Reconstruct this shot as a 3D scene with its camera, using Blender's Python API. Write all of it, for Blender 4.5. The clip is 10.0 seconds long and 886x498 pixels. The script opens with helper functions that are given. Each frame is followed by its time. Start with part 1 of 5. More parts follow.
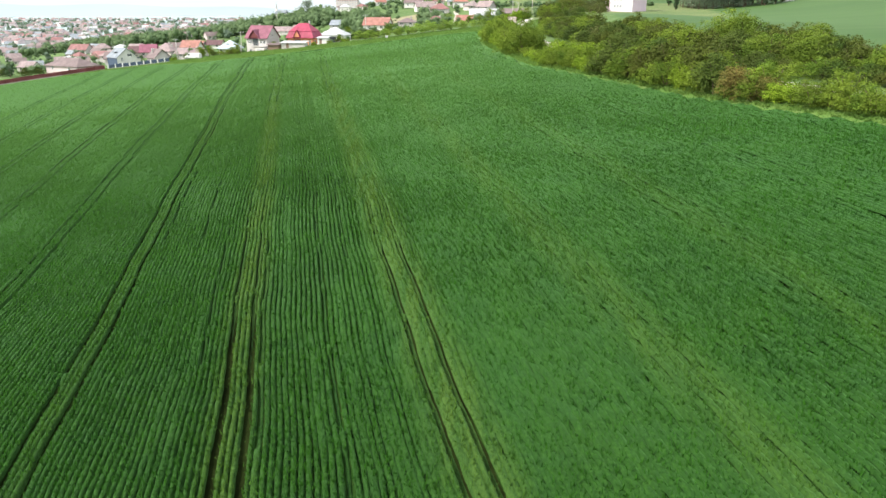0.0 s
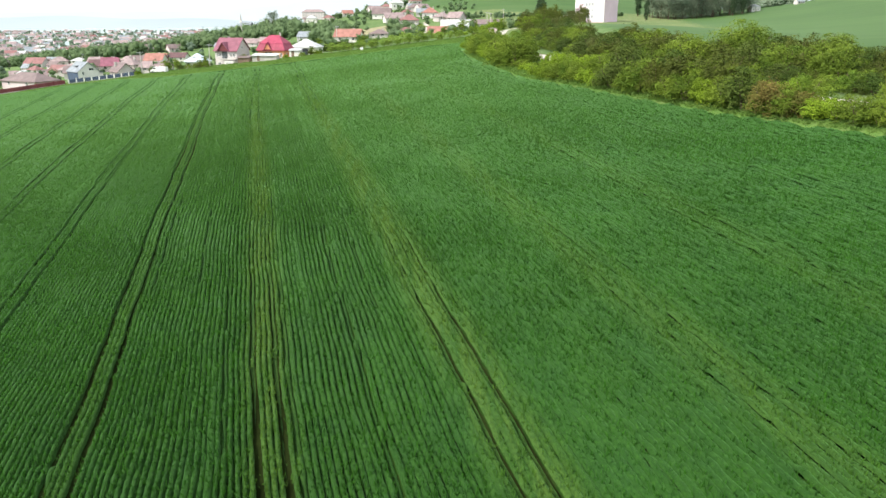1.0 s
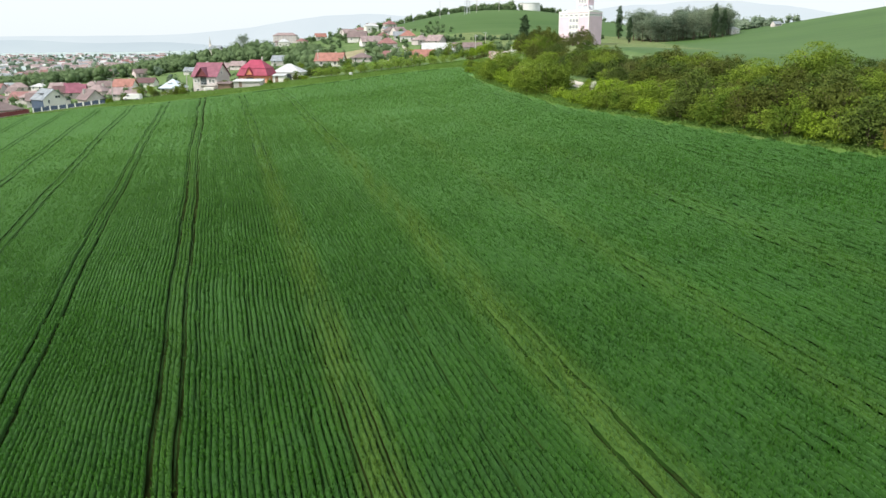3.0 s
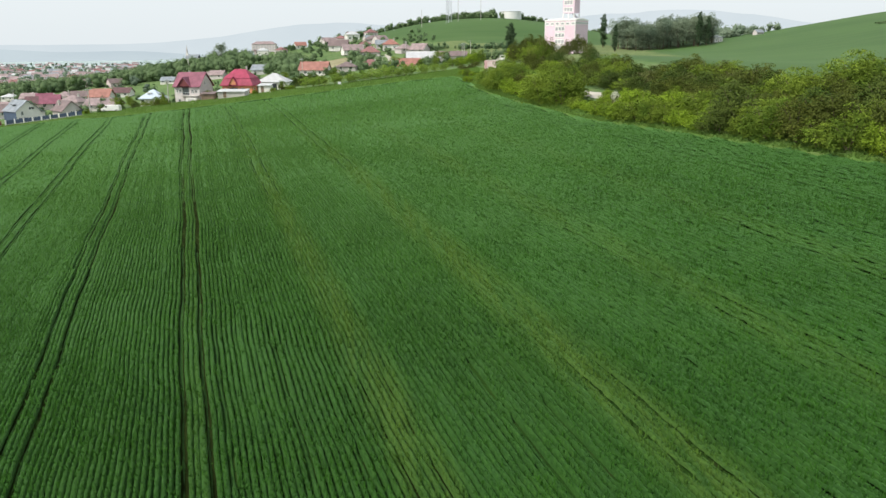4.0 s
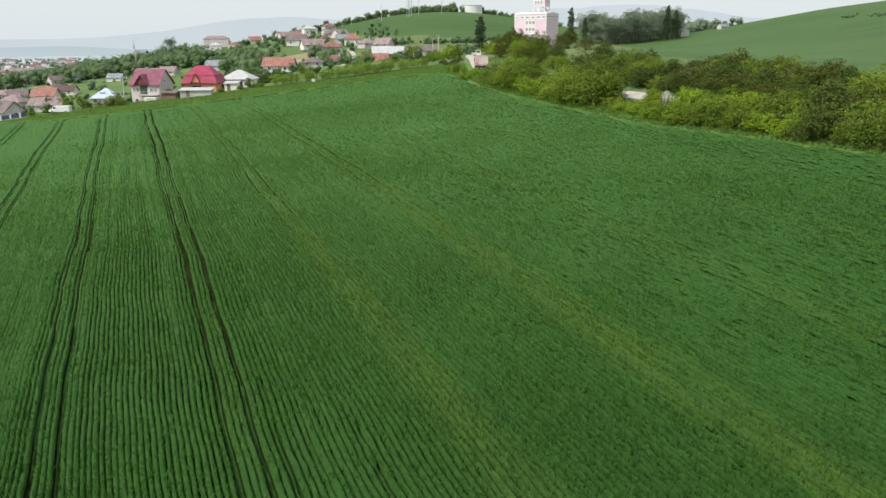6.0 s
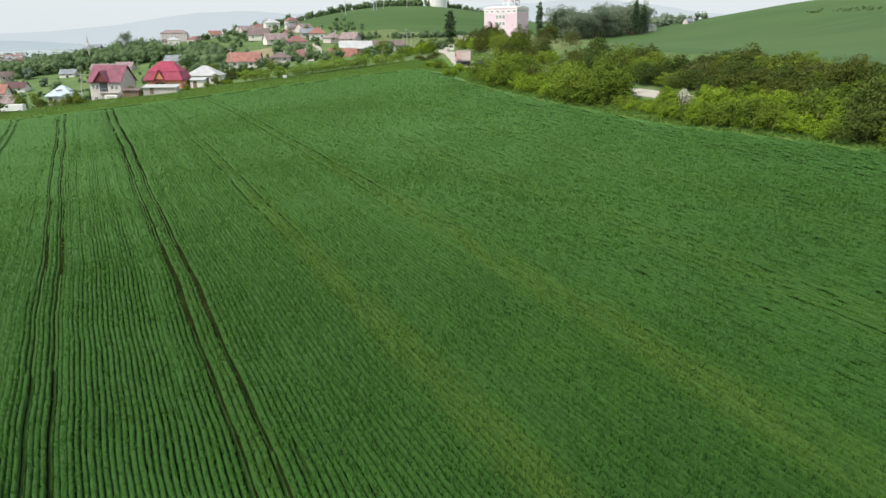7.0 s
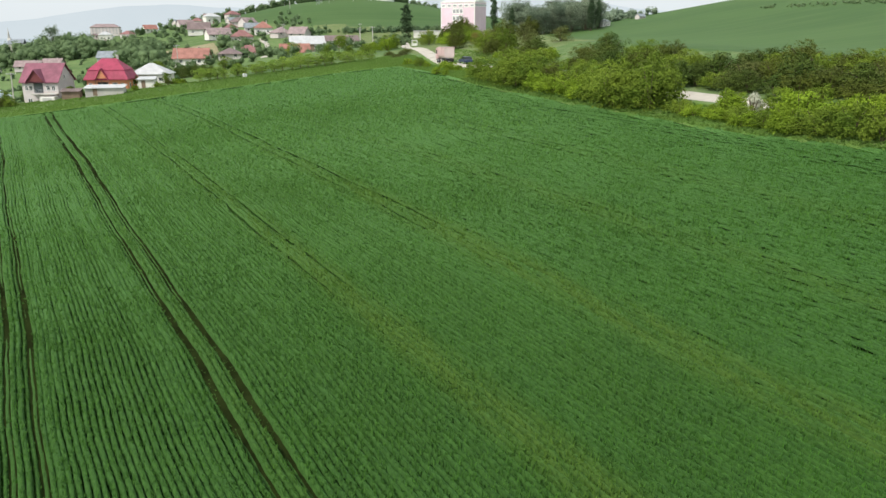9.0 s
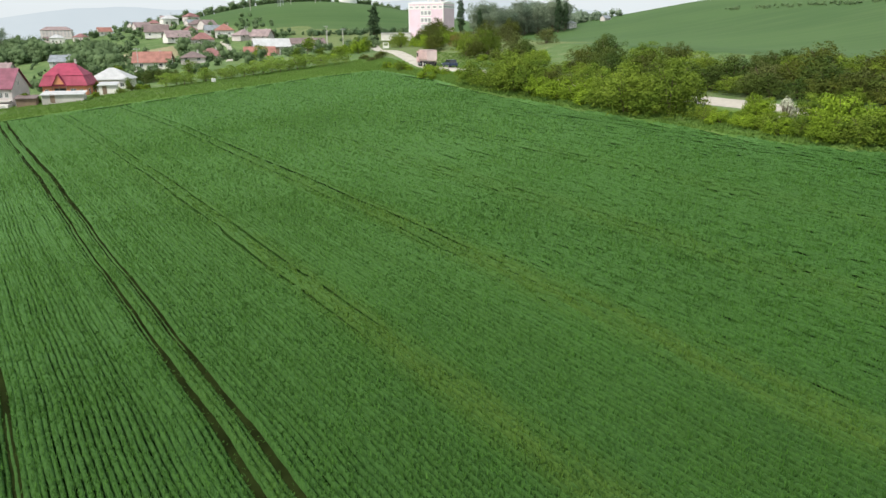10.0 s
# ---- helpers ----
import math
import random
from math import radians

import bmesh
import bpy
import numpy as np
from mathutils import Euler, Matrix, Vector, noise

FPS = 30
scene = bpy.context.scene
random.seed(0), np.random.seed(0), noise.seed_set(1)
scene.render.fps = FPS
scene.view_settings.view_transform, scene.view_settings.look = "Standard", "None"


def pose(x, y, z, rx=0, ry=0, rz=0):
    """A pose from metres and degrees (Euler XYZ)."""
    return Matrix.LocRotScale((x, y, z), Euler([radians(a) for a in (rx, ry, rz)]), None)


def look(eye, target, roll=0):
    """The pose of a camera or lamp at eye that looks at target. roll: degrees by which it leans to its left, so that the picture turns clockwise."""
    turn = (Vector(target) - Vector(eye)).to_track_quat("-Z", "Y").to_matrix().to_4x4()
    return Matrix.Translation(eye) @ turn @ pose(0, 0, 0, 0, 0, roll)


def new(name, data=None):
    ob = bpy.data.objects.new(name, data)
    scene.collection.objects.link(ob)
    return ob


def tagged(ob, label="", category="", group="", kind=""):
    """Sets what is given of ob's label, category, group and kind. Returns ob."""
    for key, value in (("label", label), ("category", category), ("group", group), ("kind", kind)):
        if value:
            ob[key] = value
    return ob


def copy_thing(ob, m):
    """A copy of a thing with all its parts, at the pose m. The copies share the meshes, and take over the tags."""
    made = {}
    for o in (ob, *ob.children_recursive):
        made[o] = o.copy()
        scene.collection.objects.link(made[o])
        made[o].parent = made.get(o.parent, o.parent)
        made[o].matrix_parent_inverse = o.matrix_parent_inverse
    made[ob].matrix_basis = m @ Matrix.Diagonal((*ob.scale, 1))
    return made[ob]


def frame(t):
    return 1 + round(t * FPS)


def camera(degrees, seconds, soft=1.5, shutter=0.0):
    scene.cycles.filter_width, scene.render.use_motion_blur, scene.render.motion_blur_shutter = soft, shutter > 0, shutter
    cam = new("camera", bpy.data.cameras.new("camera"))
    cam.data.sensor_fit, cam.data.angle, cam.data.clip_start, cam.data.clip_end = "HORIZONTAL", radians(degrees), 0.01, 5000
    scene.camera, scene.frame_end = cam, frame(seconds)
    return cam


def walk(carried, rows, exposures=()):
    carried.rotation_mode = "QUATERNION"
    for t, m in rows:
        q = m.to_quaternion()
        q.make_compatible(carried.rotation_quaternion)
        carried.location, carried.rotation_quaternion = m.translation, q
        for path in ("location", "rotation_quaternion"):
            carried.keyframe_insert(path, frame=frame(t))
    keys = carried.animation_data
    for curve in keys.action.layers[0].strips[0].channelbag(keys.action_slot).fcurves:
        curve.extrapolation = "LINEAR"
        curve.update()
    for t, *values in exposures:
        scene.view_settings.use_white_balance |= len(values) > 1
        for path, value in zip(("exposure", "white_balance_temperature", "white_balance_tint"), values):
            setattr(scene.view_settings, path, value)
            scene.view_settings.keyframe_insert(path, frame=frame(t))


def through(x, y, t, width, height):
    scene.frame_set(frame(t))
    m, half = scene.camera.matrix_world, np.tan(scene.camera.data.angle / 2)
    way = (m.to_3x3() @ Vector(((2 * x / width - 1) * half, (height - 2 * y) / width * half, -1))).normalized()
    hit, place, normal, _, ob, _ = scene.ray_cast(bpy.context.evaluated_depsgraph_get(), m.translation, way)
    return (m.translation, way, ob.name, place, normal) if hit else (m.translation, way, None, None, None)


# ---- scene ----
import itertools

cam = camera(62.6, 10.0, soft=1.5)
METRES, EYE, TILT, LEAN, TURN = 90.0, 16.5, -18.5, 0.0, 0.0
ROWS = [
    (0.0, 0.0, 0.0, 0.0, -0.0, 0.0, 0.0),
    (0.5, -0.0274, 0.0385, 0.0129, -1.77, 0.36, 0.69),
    (1.0, -0.0565, 0.0797, 0.0268, -2.71, 0.76, 1.07),
    (1.5, -0.0829, 0.1188, 0.0398, -2.86, 1.15, 1.15),
    (2.0, -0.1107, 0.1609, 0.054, -3.66, 1.57, 1.46),
    (2.5, -0.1363, 0.2006, 0.067, -4.47, 1.96, 1.76),
    (4.0, -0.2132, 0.3268, 0.1092, -7.24, 2.91, 2.78),
    (4.5, -0.2362, 0.3676, 0.1226, -7.86, 2.94, 2.99),
    (5.0, -0.26, 0.4115, 0.1371, -8.85, 2.8, 3.35),
    (5.5, -0.2816, 0.4526, 0.1507, -9.81, 2.57, 3.66),
    (7.0, -0.344, 0.5825, 0.1943, -14.07, 1.67, 5.02),
    (7.5, -0.3618, 0.6228, 0.2081, -15.44, 1.39, 5.36),
    (8.0, -0.3809, 0.6695, 0.224, -16.67, 1.11, 5.75),
    (8.5, -0.3965, 0.7109, 0.238, -17.86, 0.89, 6.14),
    (9.0, -0.4135, 0.7583, 0.2543, -18.86, 0.82, 6.45),
    (9.5, -0.4273, 0.7999, 0.2684, -20.24, 0.72, 6.96),
    (10.0, -0.4415, 0.8459, 0.2839, -21.93, 0.6, 7.53),
]
walk(cam, [(t, pose(0, 0, EYE, TILT, LEAN, TURN) @ pose(METRES * x, METRES * y, METRES * z, 90 + pitch, roll, yaw)) for t, x, y, z, yaw, pitch, roll in ROWS],
     [(0.0, 0.74), (1.0, 0.7), (2.5, 0.46), (4.0, 0.14), (4.5, 0.06), (5.5, 0.02), (7.0, 0.07), (7.5, 0.11), (10.0, 0.13)])

# ---- light ----
SUN_ELEVATION, SUN_FROM = radians(48), Vector((-0.80, -0.35, 0.0)).normalized()
world = bpy.data.worlds.new("world")
scene.world = world
world.use_nodes = True
wn, wl = world.node_tree.nodes, world.node_tree.links
sky = wn.new("ShaderNodeTexSky")
sky.sky_type, sky.sun_disc = "NISHITA", False
sky.sun_elevation, sky.sun_rotation = SUN_ELEVATION, math.atan2(SUN_FROM.x, SUN_FROM.y)
sky.air_density, sky.dust_density, sky.ozone_density = 1.0, 4.0, 1.0
veil = wn.new("ShaderNodeMix")
veil.data_type = "RGBA"
veil.inputs["Factor"].default_value = 0.8
veil.inputs["B"].default_value = (7.9, 8.5, 8.8, 1)
wl.new(sky.outputs["Color"], veil.inputs["A"])
wl.new(veil.outputs["Result"], wn["Background"].inputs["Color"])
wn["Background"].inputs["Strength"].default_value = 0.112
lamp = bpy.data.lights.new("sun", "SUN")
lamp.energy, lamp.angle, lamp.color = 3.8, radians(4), (1.0, 0.95, 0.86)
sun = new("sun", lamp)
toward = Vector((SUN_FROM.x * math.cos(SUN_ELEVATION), SUN_FROM.y * math.cos(SUN_ELEVATION), math.sin(SUN_ELEVATION)))
sun.matrix_world = look(toward * 60, (0, 0, 0))


# ---- materials ----
class Nodes:
    """A small writer of node trees for one material."""

    def __init__(self, name, rough=0.8, metal=0.0, spec=0.3):
        self.m = bpy.data.materials.new(name)
        self.m.use_nodes = True
        self.n, self.l = self.m.node_tree.nodes, self.m.node_tree.links
        self.b = self.n["Principled BSDF"]
        self.b.inputs["Roughness"].default_value = rough
        self.b.inputs["Metallic"].default_value = metal
        self.b.inputs["Specular IOR Level"].default_value = spec
        self.co = self.n.new("ShaderNodeTexCoord").outputs["Object"]

    def put(self, socket, value):
        if isinstance(value, bpy.types.NodeSocket):
            self.l.new(value, socket)
        elif isinstance(value, tuple) and len(value) == 3 and socket.type == "RGBA":
            socket.default_value = (*value, 1)
        else:
            socket.default_value = value

    def place(self):
        return self.n.new("ShaderNodeNewGeometry").outputs["Position"]

    def noise(self, scale, detail=4, rough=0.6, co=None, stretch=None):
        t = self.n.new("ShaderNodeTexNoise")
        t.inputs["Scale"].default_value, t.inputs["Detail"].default_value = scale, detail
        t.inputs["Roughness"].default_value = rough
        co = co or self.co
        if stretch:
            m = self.n.new("ShaderNodeMapping")
            m.inputs["Scale"].default_value = stretch[:3]
            if len(stretch) > 3:
                m.inputs["Rotation"].default_value = (0, 0, stretch[3])
            self.l.new(co, m.inputs["Vector"])
            co = m.outputs["Vector"]
        self.l.new(co, t.inputs["Vector"])
        return t.outputs["Fac"]

    def steps(self, value, low, high, a=0.0, b=1.0):
        r = self.n.new("ShaderNodeMapRange")
        r.interpolation_type = "SMOOTHSTEP"
        for k, v in (("From Min", low), ("From Max", high), ("To Min", a), ("To Max", b)):
            r.inputs[k].default_value = v
        self.l.new(value, r.inputs["Value"])
        return r.outputs["Result"]

    def math(self, kind, a, b=0.0):
        m = self.n.new("ShaderNodeMath")
        m.operation = kind
        self.put(m.inputs[0], a)
        self.put(m.inputs[1], b)
        return m.outputs[0]

    def mix(self, f, a, b, kind="MIX"):
        m = self.n.new("ShaderNodeMix")
        m.data_type, m.blend_type = "RGBA", kind
        self.put(m.inputs["Factor"], f)
        self.put(m.inputs["A"], a)
        self.put(m.inputs["B"], b)
        return m.outputs["Result"]

    def island(self):
        return self.n.new("ShaderNodeNewGeometry").outputs["Random Per Island"]

    def thing(self):
        return self.n.new("ShaderNodeObjectInfo").outputs["Random"]

    def bump(self, value, strength, distance):
        b = self.n.new("ShaderNodeBump")
        b.inputs["Strength"].default_value, b.inputs["Distance"].default_value = strength, distance
        self.l.new(value, b.inputs["Height"])
        self.l.new(b.outputs["Normal"], self.b.inputs["Normal"])

    def done(self, colour):
        self.put(self.b.inputs["Base Color"], colour)
        return self.m


def shade(c, k):
    return tuple(min(1.0, v * k) for v in c)


def plain(name, colour, rough=0.8, metal=0.0, grain=6.0, vary=0.25, spec=0.3, relief=0.0):
    """A surface with stains at two scales."""
    s = Nodes(name, rough, metal, spec)
    big, fine = s.noise(grain * 0.12, 3), s.noise(grain, 6, 0.7)
    c = s.mix(s.steps(big, 0.3, 0.7), shade(colour, 1 - vary), shade(colour, 1 + vary * 0.6))
    c = s.mix(s.steps(fine, 0.25, 0.8, 0, 0.5), c, shade(colour, 1 - vary * 1.2))
    if relief:
        s.bump(fine, 0.6, relief)
    return s.done(c)


def roofing(name, colour, pitch=0.33, metal=0.0, rough=0.7, vary=0.3):
    """Roof covering: courses along the slope, weathered in patches."""
    s = Nodes(name, rough, metal)
    sep = s.n.new("ShaderNodeSeparateXYZ")
    s.l.new(s.co, sep.inputs["Vector"])
    wave = s.math("PINGPONG", s.math("MULTIPLY", sep.outputs["Z"], 2.2 / pitch * 0.5), 0.5)
    old, fine = s.noise(0.5, 4), s.noise(5, 5, 0.7)
    c = s.mix(s.steps(old, 0.3, 0.72), shade(colour, 1 - vary), shade(colour, 1 + vary * 0.5))
    c = s.mix(s.steps(fine, 0.35, 0.8, 0, 0.45), c, shade(colour, 0.6))
    c = s.mix(s.steps(wave, 0.0, 0.16, 0.35, 0.0), c, shade(colour, 0.45))
    s.bump(wave, 0.5, 0.04)
    return s.done(c)


def foliage(name, colour, other, through=0.25, spread=0.5, patch=0.35):
    """Leaves: varied leaf by leaf and bush by bush."""
    s = Nodes(name, 0.75, 0, 0.1)
    c = s.mix(s.island(), shade(colour, 1 - spread), shade(colour, 1 + spread))
    c = s.mix(s.steps(s.thing(), 0.2, 1.0, 0.0, 0.75), c, other)
    c = s.mix(s.steps(s.noise(patch, 3, co=s.place()), 0.38, 0.62, 0, 0.85), c, other)
    own = s.math("FRACT", s.math("MULTIPLY", s.thing(), 7.31))
    c = s.mix(s.steps(own, 0.0, 0.6, 0.45, 0.0), c, shade(colour, 0.5))
    t = s.n.new("ShaderNodeBsdfTranslucent")
    s.put(t.inputs["Color"], c)
    m = s.n.new("ShaderNodeMixShader")
    m.inputs["Fac"].default_value = through
    s.l.new(s.b.outputs["BSDF"], m.inputs[1])
    s.l.new(t.outputs["BSDF"], m.inputs[2])
    s.l.new(m.outputs["Shader"], s.n["Material Output"].inputs["Surface"])
    return s.done(c)


ROW_X, ROW_Y = 0.9813, 0.1926  # across the drill rows; they run along (-ROW_Y, ROW_X)


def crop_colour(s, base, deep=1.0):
    """Wheat by its place: broad dark and pale drifts, distance haze painted in as a paler tone, and the thin yellowish
    strips along two of the tramlines.
    """
    sep = s.n.new("ShaderNodeSeparateXYZ")
    s.l.new(s.place(), sep.inputs["Vector"])
    across = s.math("ADD", s.math("MULTIPLY", sep.outputs["X"], ROW_X), s.math("MULTIPLY", sep.outputs["Y"], ROW_Y))
    drift, patch = s.noise(0.045, 3, 0.55, s.place()), s.noise(0.35, 4, 0.6, s.place())
    streak = s.noise(1.0, 3, 0.6, s.place(), (1.2, 0.06, 0.3, 0.194))
    c = s.mix(s.steps(drift, 0.34, 0.68), shade(base, 0.86), shade(base, 1.12))
    c = s.mix(s.steps(patch, 0.35, 0.75, 0, 0.5), c, (0.032, 0.13, 0.032))
    c = s.mix(s.steps(streak, 0.42, 0.72, 0, 0.4), c, shade(base, 1.3))
    # Aerial haze put into the colour: paler, bluer leaves as y grows.
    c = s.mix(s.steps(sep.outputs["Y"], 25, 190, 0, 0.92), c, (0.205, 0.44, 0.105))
    for middle, width, most in ((6.3, 2.4, 0.85), (17.0, 2.4, 0.42), (-4.2, 2.0, 0.85), (-14.1, 1.1, 0.26), (27.2, 2.4, 0.22)):
        off = s.math("ABSOLUTE", s.math("SUBTRACT", across, middle))
        f = s.math("MULTIPLY", s.steps(off, 0.2, width, 1, 0), s.steps(streak, 0.3, 0.62, 0.25, 1))
        f = s.math("MULTIPLY", f, s.steps(sep.outputs["Y"], 120, 190, 1, 0.25))
        c = s.mix(s.math("MULTIPLY", f, most), c, (0.18, 0.33, 0.056))
    return s.mix(1.0, c, (deep, deep, deep), "MULTIPLY"), across


def wheat_leaf():
    s = Nodes("wheat_leaf", 0.65, 0, 0.12)
    s.b.inputs["Sheen Weight"].default_value, s.b.inputs["Sheen Roughness"].default_value = 0.1, 0.5
    s.b.inputs["Sheen Tint"].default_value = (0.42, 1.0, 0.3, 1)
    # 0.475 against the rows' 0.28, so that the blade tips look lit.
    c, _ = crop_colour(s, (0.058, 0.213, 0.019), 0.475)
    c = s.mix(s.island(), s.mix(1.0, c, (0.75, 0.75, 0.75), "MULTIPLY"), s.mix(1.0, c, (1.45, 1.4, 1.25), "MULTIPLY"))
    t = s.n.new("ShaderNodeBsdfTranslucent")
    s.put(t.inputs["Color"], c)
    m = s.n.new("ShaderNodeMixShader")
    m.inputs["Fac"].default_value = 0.42
    s.l.new(s.b.outputs["BSDF"], m.inputs[1])
    s.l.new(t.outputs["BSDF"], m.inputs[2])
    s.l.new(m.outputs["Shader"], s.n["Material Output"].inputs["Surface"])
    return s.done(c)


def wheat_row():
    """The leaf mass of a drill row: darkened for the shade inside the crop, flecked light and dark by upright leaves.
    """
    s = Nodes("wheat_row", 0.75, 0, 0.08)
    s.b.inputs["Sheen Weight"].default_value, s.b.inputs["Sheen Roughness"].default_value = 0.16, 0.5
    s.b.inputs["Sheen Tint"].default_value = (0.42, 1.0, 0.3, 1)
    # Shade inside the crop is multiplied into the row colour here.
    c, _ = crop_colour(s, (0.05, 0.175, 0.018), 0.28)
    fleck = s.noise(1.0, 4, 0.65, s.place(), (9.0, 4.0, 5.0, 0.194))
    lump = s.noise(1.6, 4, 0.6, s.place())
    c = s.mix(s.steps(fleck, 0.42, 0.7, 0, 0.7), c, (0.01, 0.036, 0.006))
    c = s.mix(s.steps(fleck, 0.5, 0.25, 0, 0.5), c, (0.045, 0.115, 0.017))
    s.bump(s.math("ADD", fleck, s.math("MULTIPLY", lump, 0.8)), 0.7, 0.1)
    return s.done(c)


def crop_floor():
    """The crop seen as a closed canopy far off."""
    s = Nodes("crop_floor", 0.75, 0, 0.2)
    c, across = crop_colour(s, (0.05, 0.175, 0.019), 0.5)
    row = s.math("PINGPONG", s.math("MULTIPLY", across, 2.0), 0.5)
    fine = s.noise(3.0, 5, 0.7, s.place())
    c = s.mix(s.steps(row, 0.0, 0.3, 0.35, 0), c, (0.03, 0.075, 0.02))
    c = s.mix(s.steps(fine, 0.4, 0.75, 0, 0.45), c, (0.03, 0.085, 0.022))
    s.bump(s.math("ADD", fine, row), 0.8, 0.25)
    return s.done(c)


def grassland(name, a, b, dry, scale=1.0):
    s = Nodes(name, 0.95, 0, 0.05)
    big, mid, fine = s.noise(0.03 * scale, 4, 0.6, s.place()), s.noise(0.3 * scale, 4, 0.6, s.place()), s.noise(3, 5, 0.7, s.place())
    c = s.mix(s.steps(big, 0.35, 0.65), a, b)
    c = s.mix(s.steps(mid, 0.45, 0.75, 0, 0.7), c, dry)
    c = s.mix(s.steps(fine, 0.4, 0.8, 0, 0.5), c, shade(a, 0.6))
    s.bump(fine, 0.7, 0.2)
    return s.done(c)


def hill_crop():
    s = Nodes("hill_crop", 0.8, 0, 0.2)
    drift, line = s.noise(0.012, 3, 0.5, s.place()), s.noise(1.0, 2, 0.5, s.place(), (0.012, 0.22, 0.1, 0.5))
    c = s.mix(s.steps(drift, 0.35, 0.65), (0.041, 0.092, 0.02), (0.054, 0.111, 0.026))
    c = s.mix(s.steps(line, 0.4, 0.7, 0, 0.6), c, (0.072, 0.122, 0.034))
    fine = s.noise(1.5, 5, 0.7, s.place())
    c = s.mix(s.steps(fine, 0.4, 0.8, 0, 0.35), c, (0.038, 0.08, 0.025))
    return s.done(c)


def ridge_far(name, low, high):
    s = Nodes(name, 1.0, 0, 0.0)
    # The ridge glows by itself, in a pale blue that stands for haze.
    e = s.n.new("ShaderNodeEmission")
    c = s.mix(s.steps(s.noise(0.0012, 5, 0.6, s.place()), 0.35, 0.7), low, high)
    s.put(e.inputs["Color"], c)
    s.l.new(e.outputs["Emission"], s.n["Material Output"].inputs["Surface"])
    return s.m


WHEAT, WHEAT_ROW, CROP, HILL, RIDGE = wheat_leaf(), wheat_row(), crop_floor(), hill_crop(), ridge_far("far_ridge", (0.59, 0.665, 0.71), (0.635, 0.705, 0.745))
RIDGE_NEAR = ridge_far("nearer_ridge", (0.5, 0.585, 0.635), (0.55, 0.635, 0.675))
MEADOW = grassland("meadow", (0.11, 0.16, 0.06), (0.15, 0.19, 0.08), (0.23, 0.23, 0.125))
VERGE = grassland("verge_ground", (0.085, 0.165, 0.036), (0.11, 0.19, 0.045), (0.18, 0.21, 0.085), 2)
# Ground past 900 m, with haze mixed into the grass colours.
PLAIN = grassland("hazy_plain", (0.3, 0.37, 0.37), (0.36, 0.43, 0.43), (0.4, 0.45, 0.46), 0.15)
WOODFLOOR = grassland("scrub_ground", (0.09, 0.15, 0.055), (0.13, 0.2, 0.075), (0.19, 0.22, 0.11))
DRY_BANK = grassland("dry_bank", (0.24, 0.22, 0.13), (0.3, 0.27, 0.17), (0.36, 0.33, 0.24))
GRAVEL = plain("pale_gravel", (0.44, 0.41, 0.36), 0.95, grain=3, vary=0.22, relief=0.03)
# Soil taken near black: the shadow in the ruts is painted in.
RUT = plain("shaded_trodden_soil", (0.016, 0.024, 0.006), 1.0, grain=3, vary=0.5, spec=0.02, relief=0.03)
# Lower leaves and soil, with the shade between rows in the colour.
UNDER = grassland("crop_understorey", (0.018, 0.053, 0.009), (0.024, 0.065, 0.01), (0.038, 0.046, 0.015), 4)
LEAF_LIGHT = foliage("leaf_light", (0.222, 0.33, 0.026), (0.14, 0.222, 0.02), 0.1, 0.35)
LEAF_MID = foliage("leaf_mid", (0.0864, 0.1497, 0.0175), (0.1622, 0.227, 0.0265), 0.07, 0.3)
LEAF_DARK = foliage("leaf_dark", (0.045, 0.082, 0.0145), (0.083, 0.115, 0.022), 0.05, 0.3)
LEAF_BROWN = foliage("leaf_brown", (0.198, 0.1505, 0.0475), (0.1584, 0.1663, 0.0396), 0.3, 0.3)
# LEAF_FAR and LEAF_HAZE carry aerial haze as paler, bluer leaf colours.
LEAF_FAR = foliage("leaf_far", (0.081, 0.1366, 0.0686), (0.1417, 0.2074, 0.095), 0.2, 0.25, 0.1)
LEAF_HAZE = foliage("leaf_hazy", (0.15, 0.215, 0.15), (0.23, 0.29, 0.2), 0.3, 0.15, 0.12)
LEAF_OLIVE = foliage("leaf_olive", (0.102, 0.124, 0.02), (0.068, 0.09, 0.017), 0.06, 0.3)
LEAF_GREY = foliage("leaf_grey", (0.1164, 0.1341, 0.0388), (0.0977, 0.121, 0.0345), 0.1, 0.3)
GRASS_BLADE = foliage("grass_blade", (0.12, 0.235, 0.045), (0.16, 0.26, 0.06), 0.45, 0.25)
LEAF_CYPRESS = foliage("leaf_cypress", (0.06, 0.105, 0.05), (0.075, 0.125, 0.06))
# Greyed and lightened: the haze before the grove is in its leaves.
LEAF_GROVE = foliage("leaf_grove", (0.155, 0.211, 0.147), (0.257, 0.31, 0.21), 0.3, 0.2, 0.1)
LEAF_ORCHARD = foliage("leaf_orchard", (0.17, 0.28, 0.045), (0.23, 0.33, 0.06), 0.2, 0.3)
BLOSSOM = foliage("white_blossom", (0.6, 0.6, 0.5), (0.5, 0.52, 0.4), spread=0.2)
BARK = plain("bark", (0.16, 0.12, 0.085), 0.95, grain=5, vary=0.4, relief=0.02)
WHITE_WALL = plain("white_render", (0.74, 0.72, 0.68), 0.9, grain=2.5, vary=0.12)
CREAM_WALL = plain("cream_render", (0.6, 0.55, 0.54), 0.9, grain=2.5, vary=0.15)
GREY_WALL = plain("grey_render", (0.5, 0.49, 0.48), 0.9, grain=2.5, vary=0.12)
ORANGE_WALL = plain("orange_render", (0.72, 0.3, 0.17), 0.85, grain=2.5, vary=0.15)
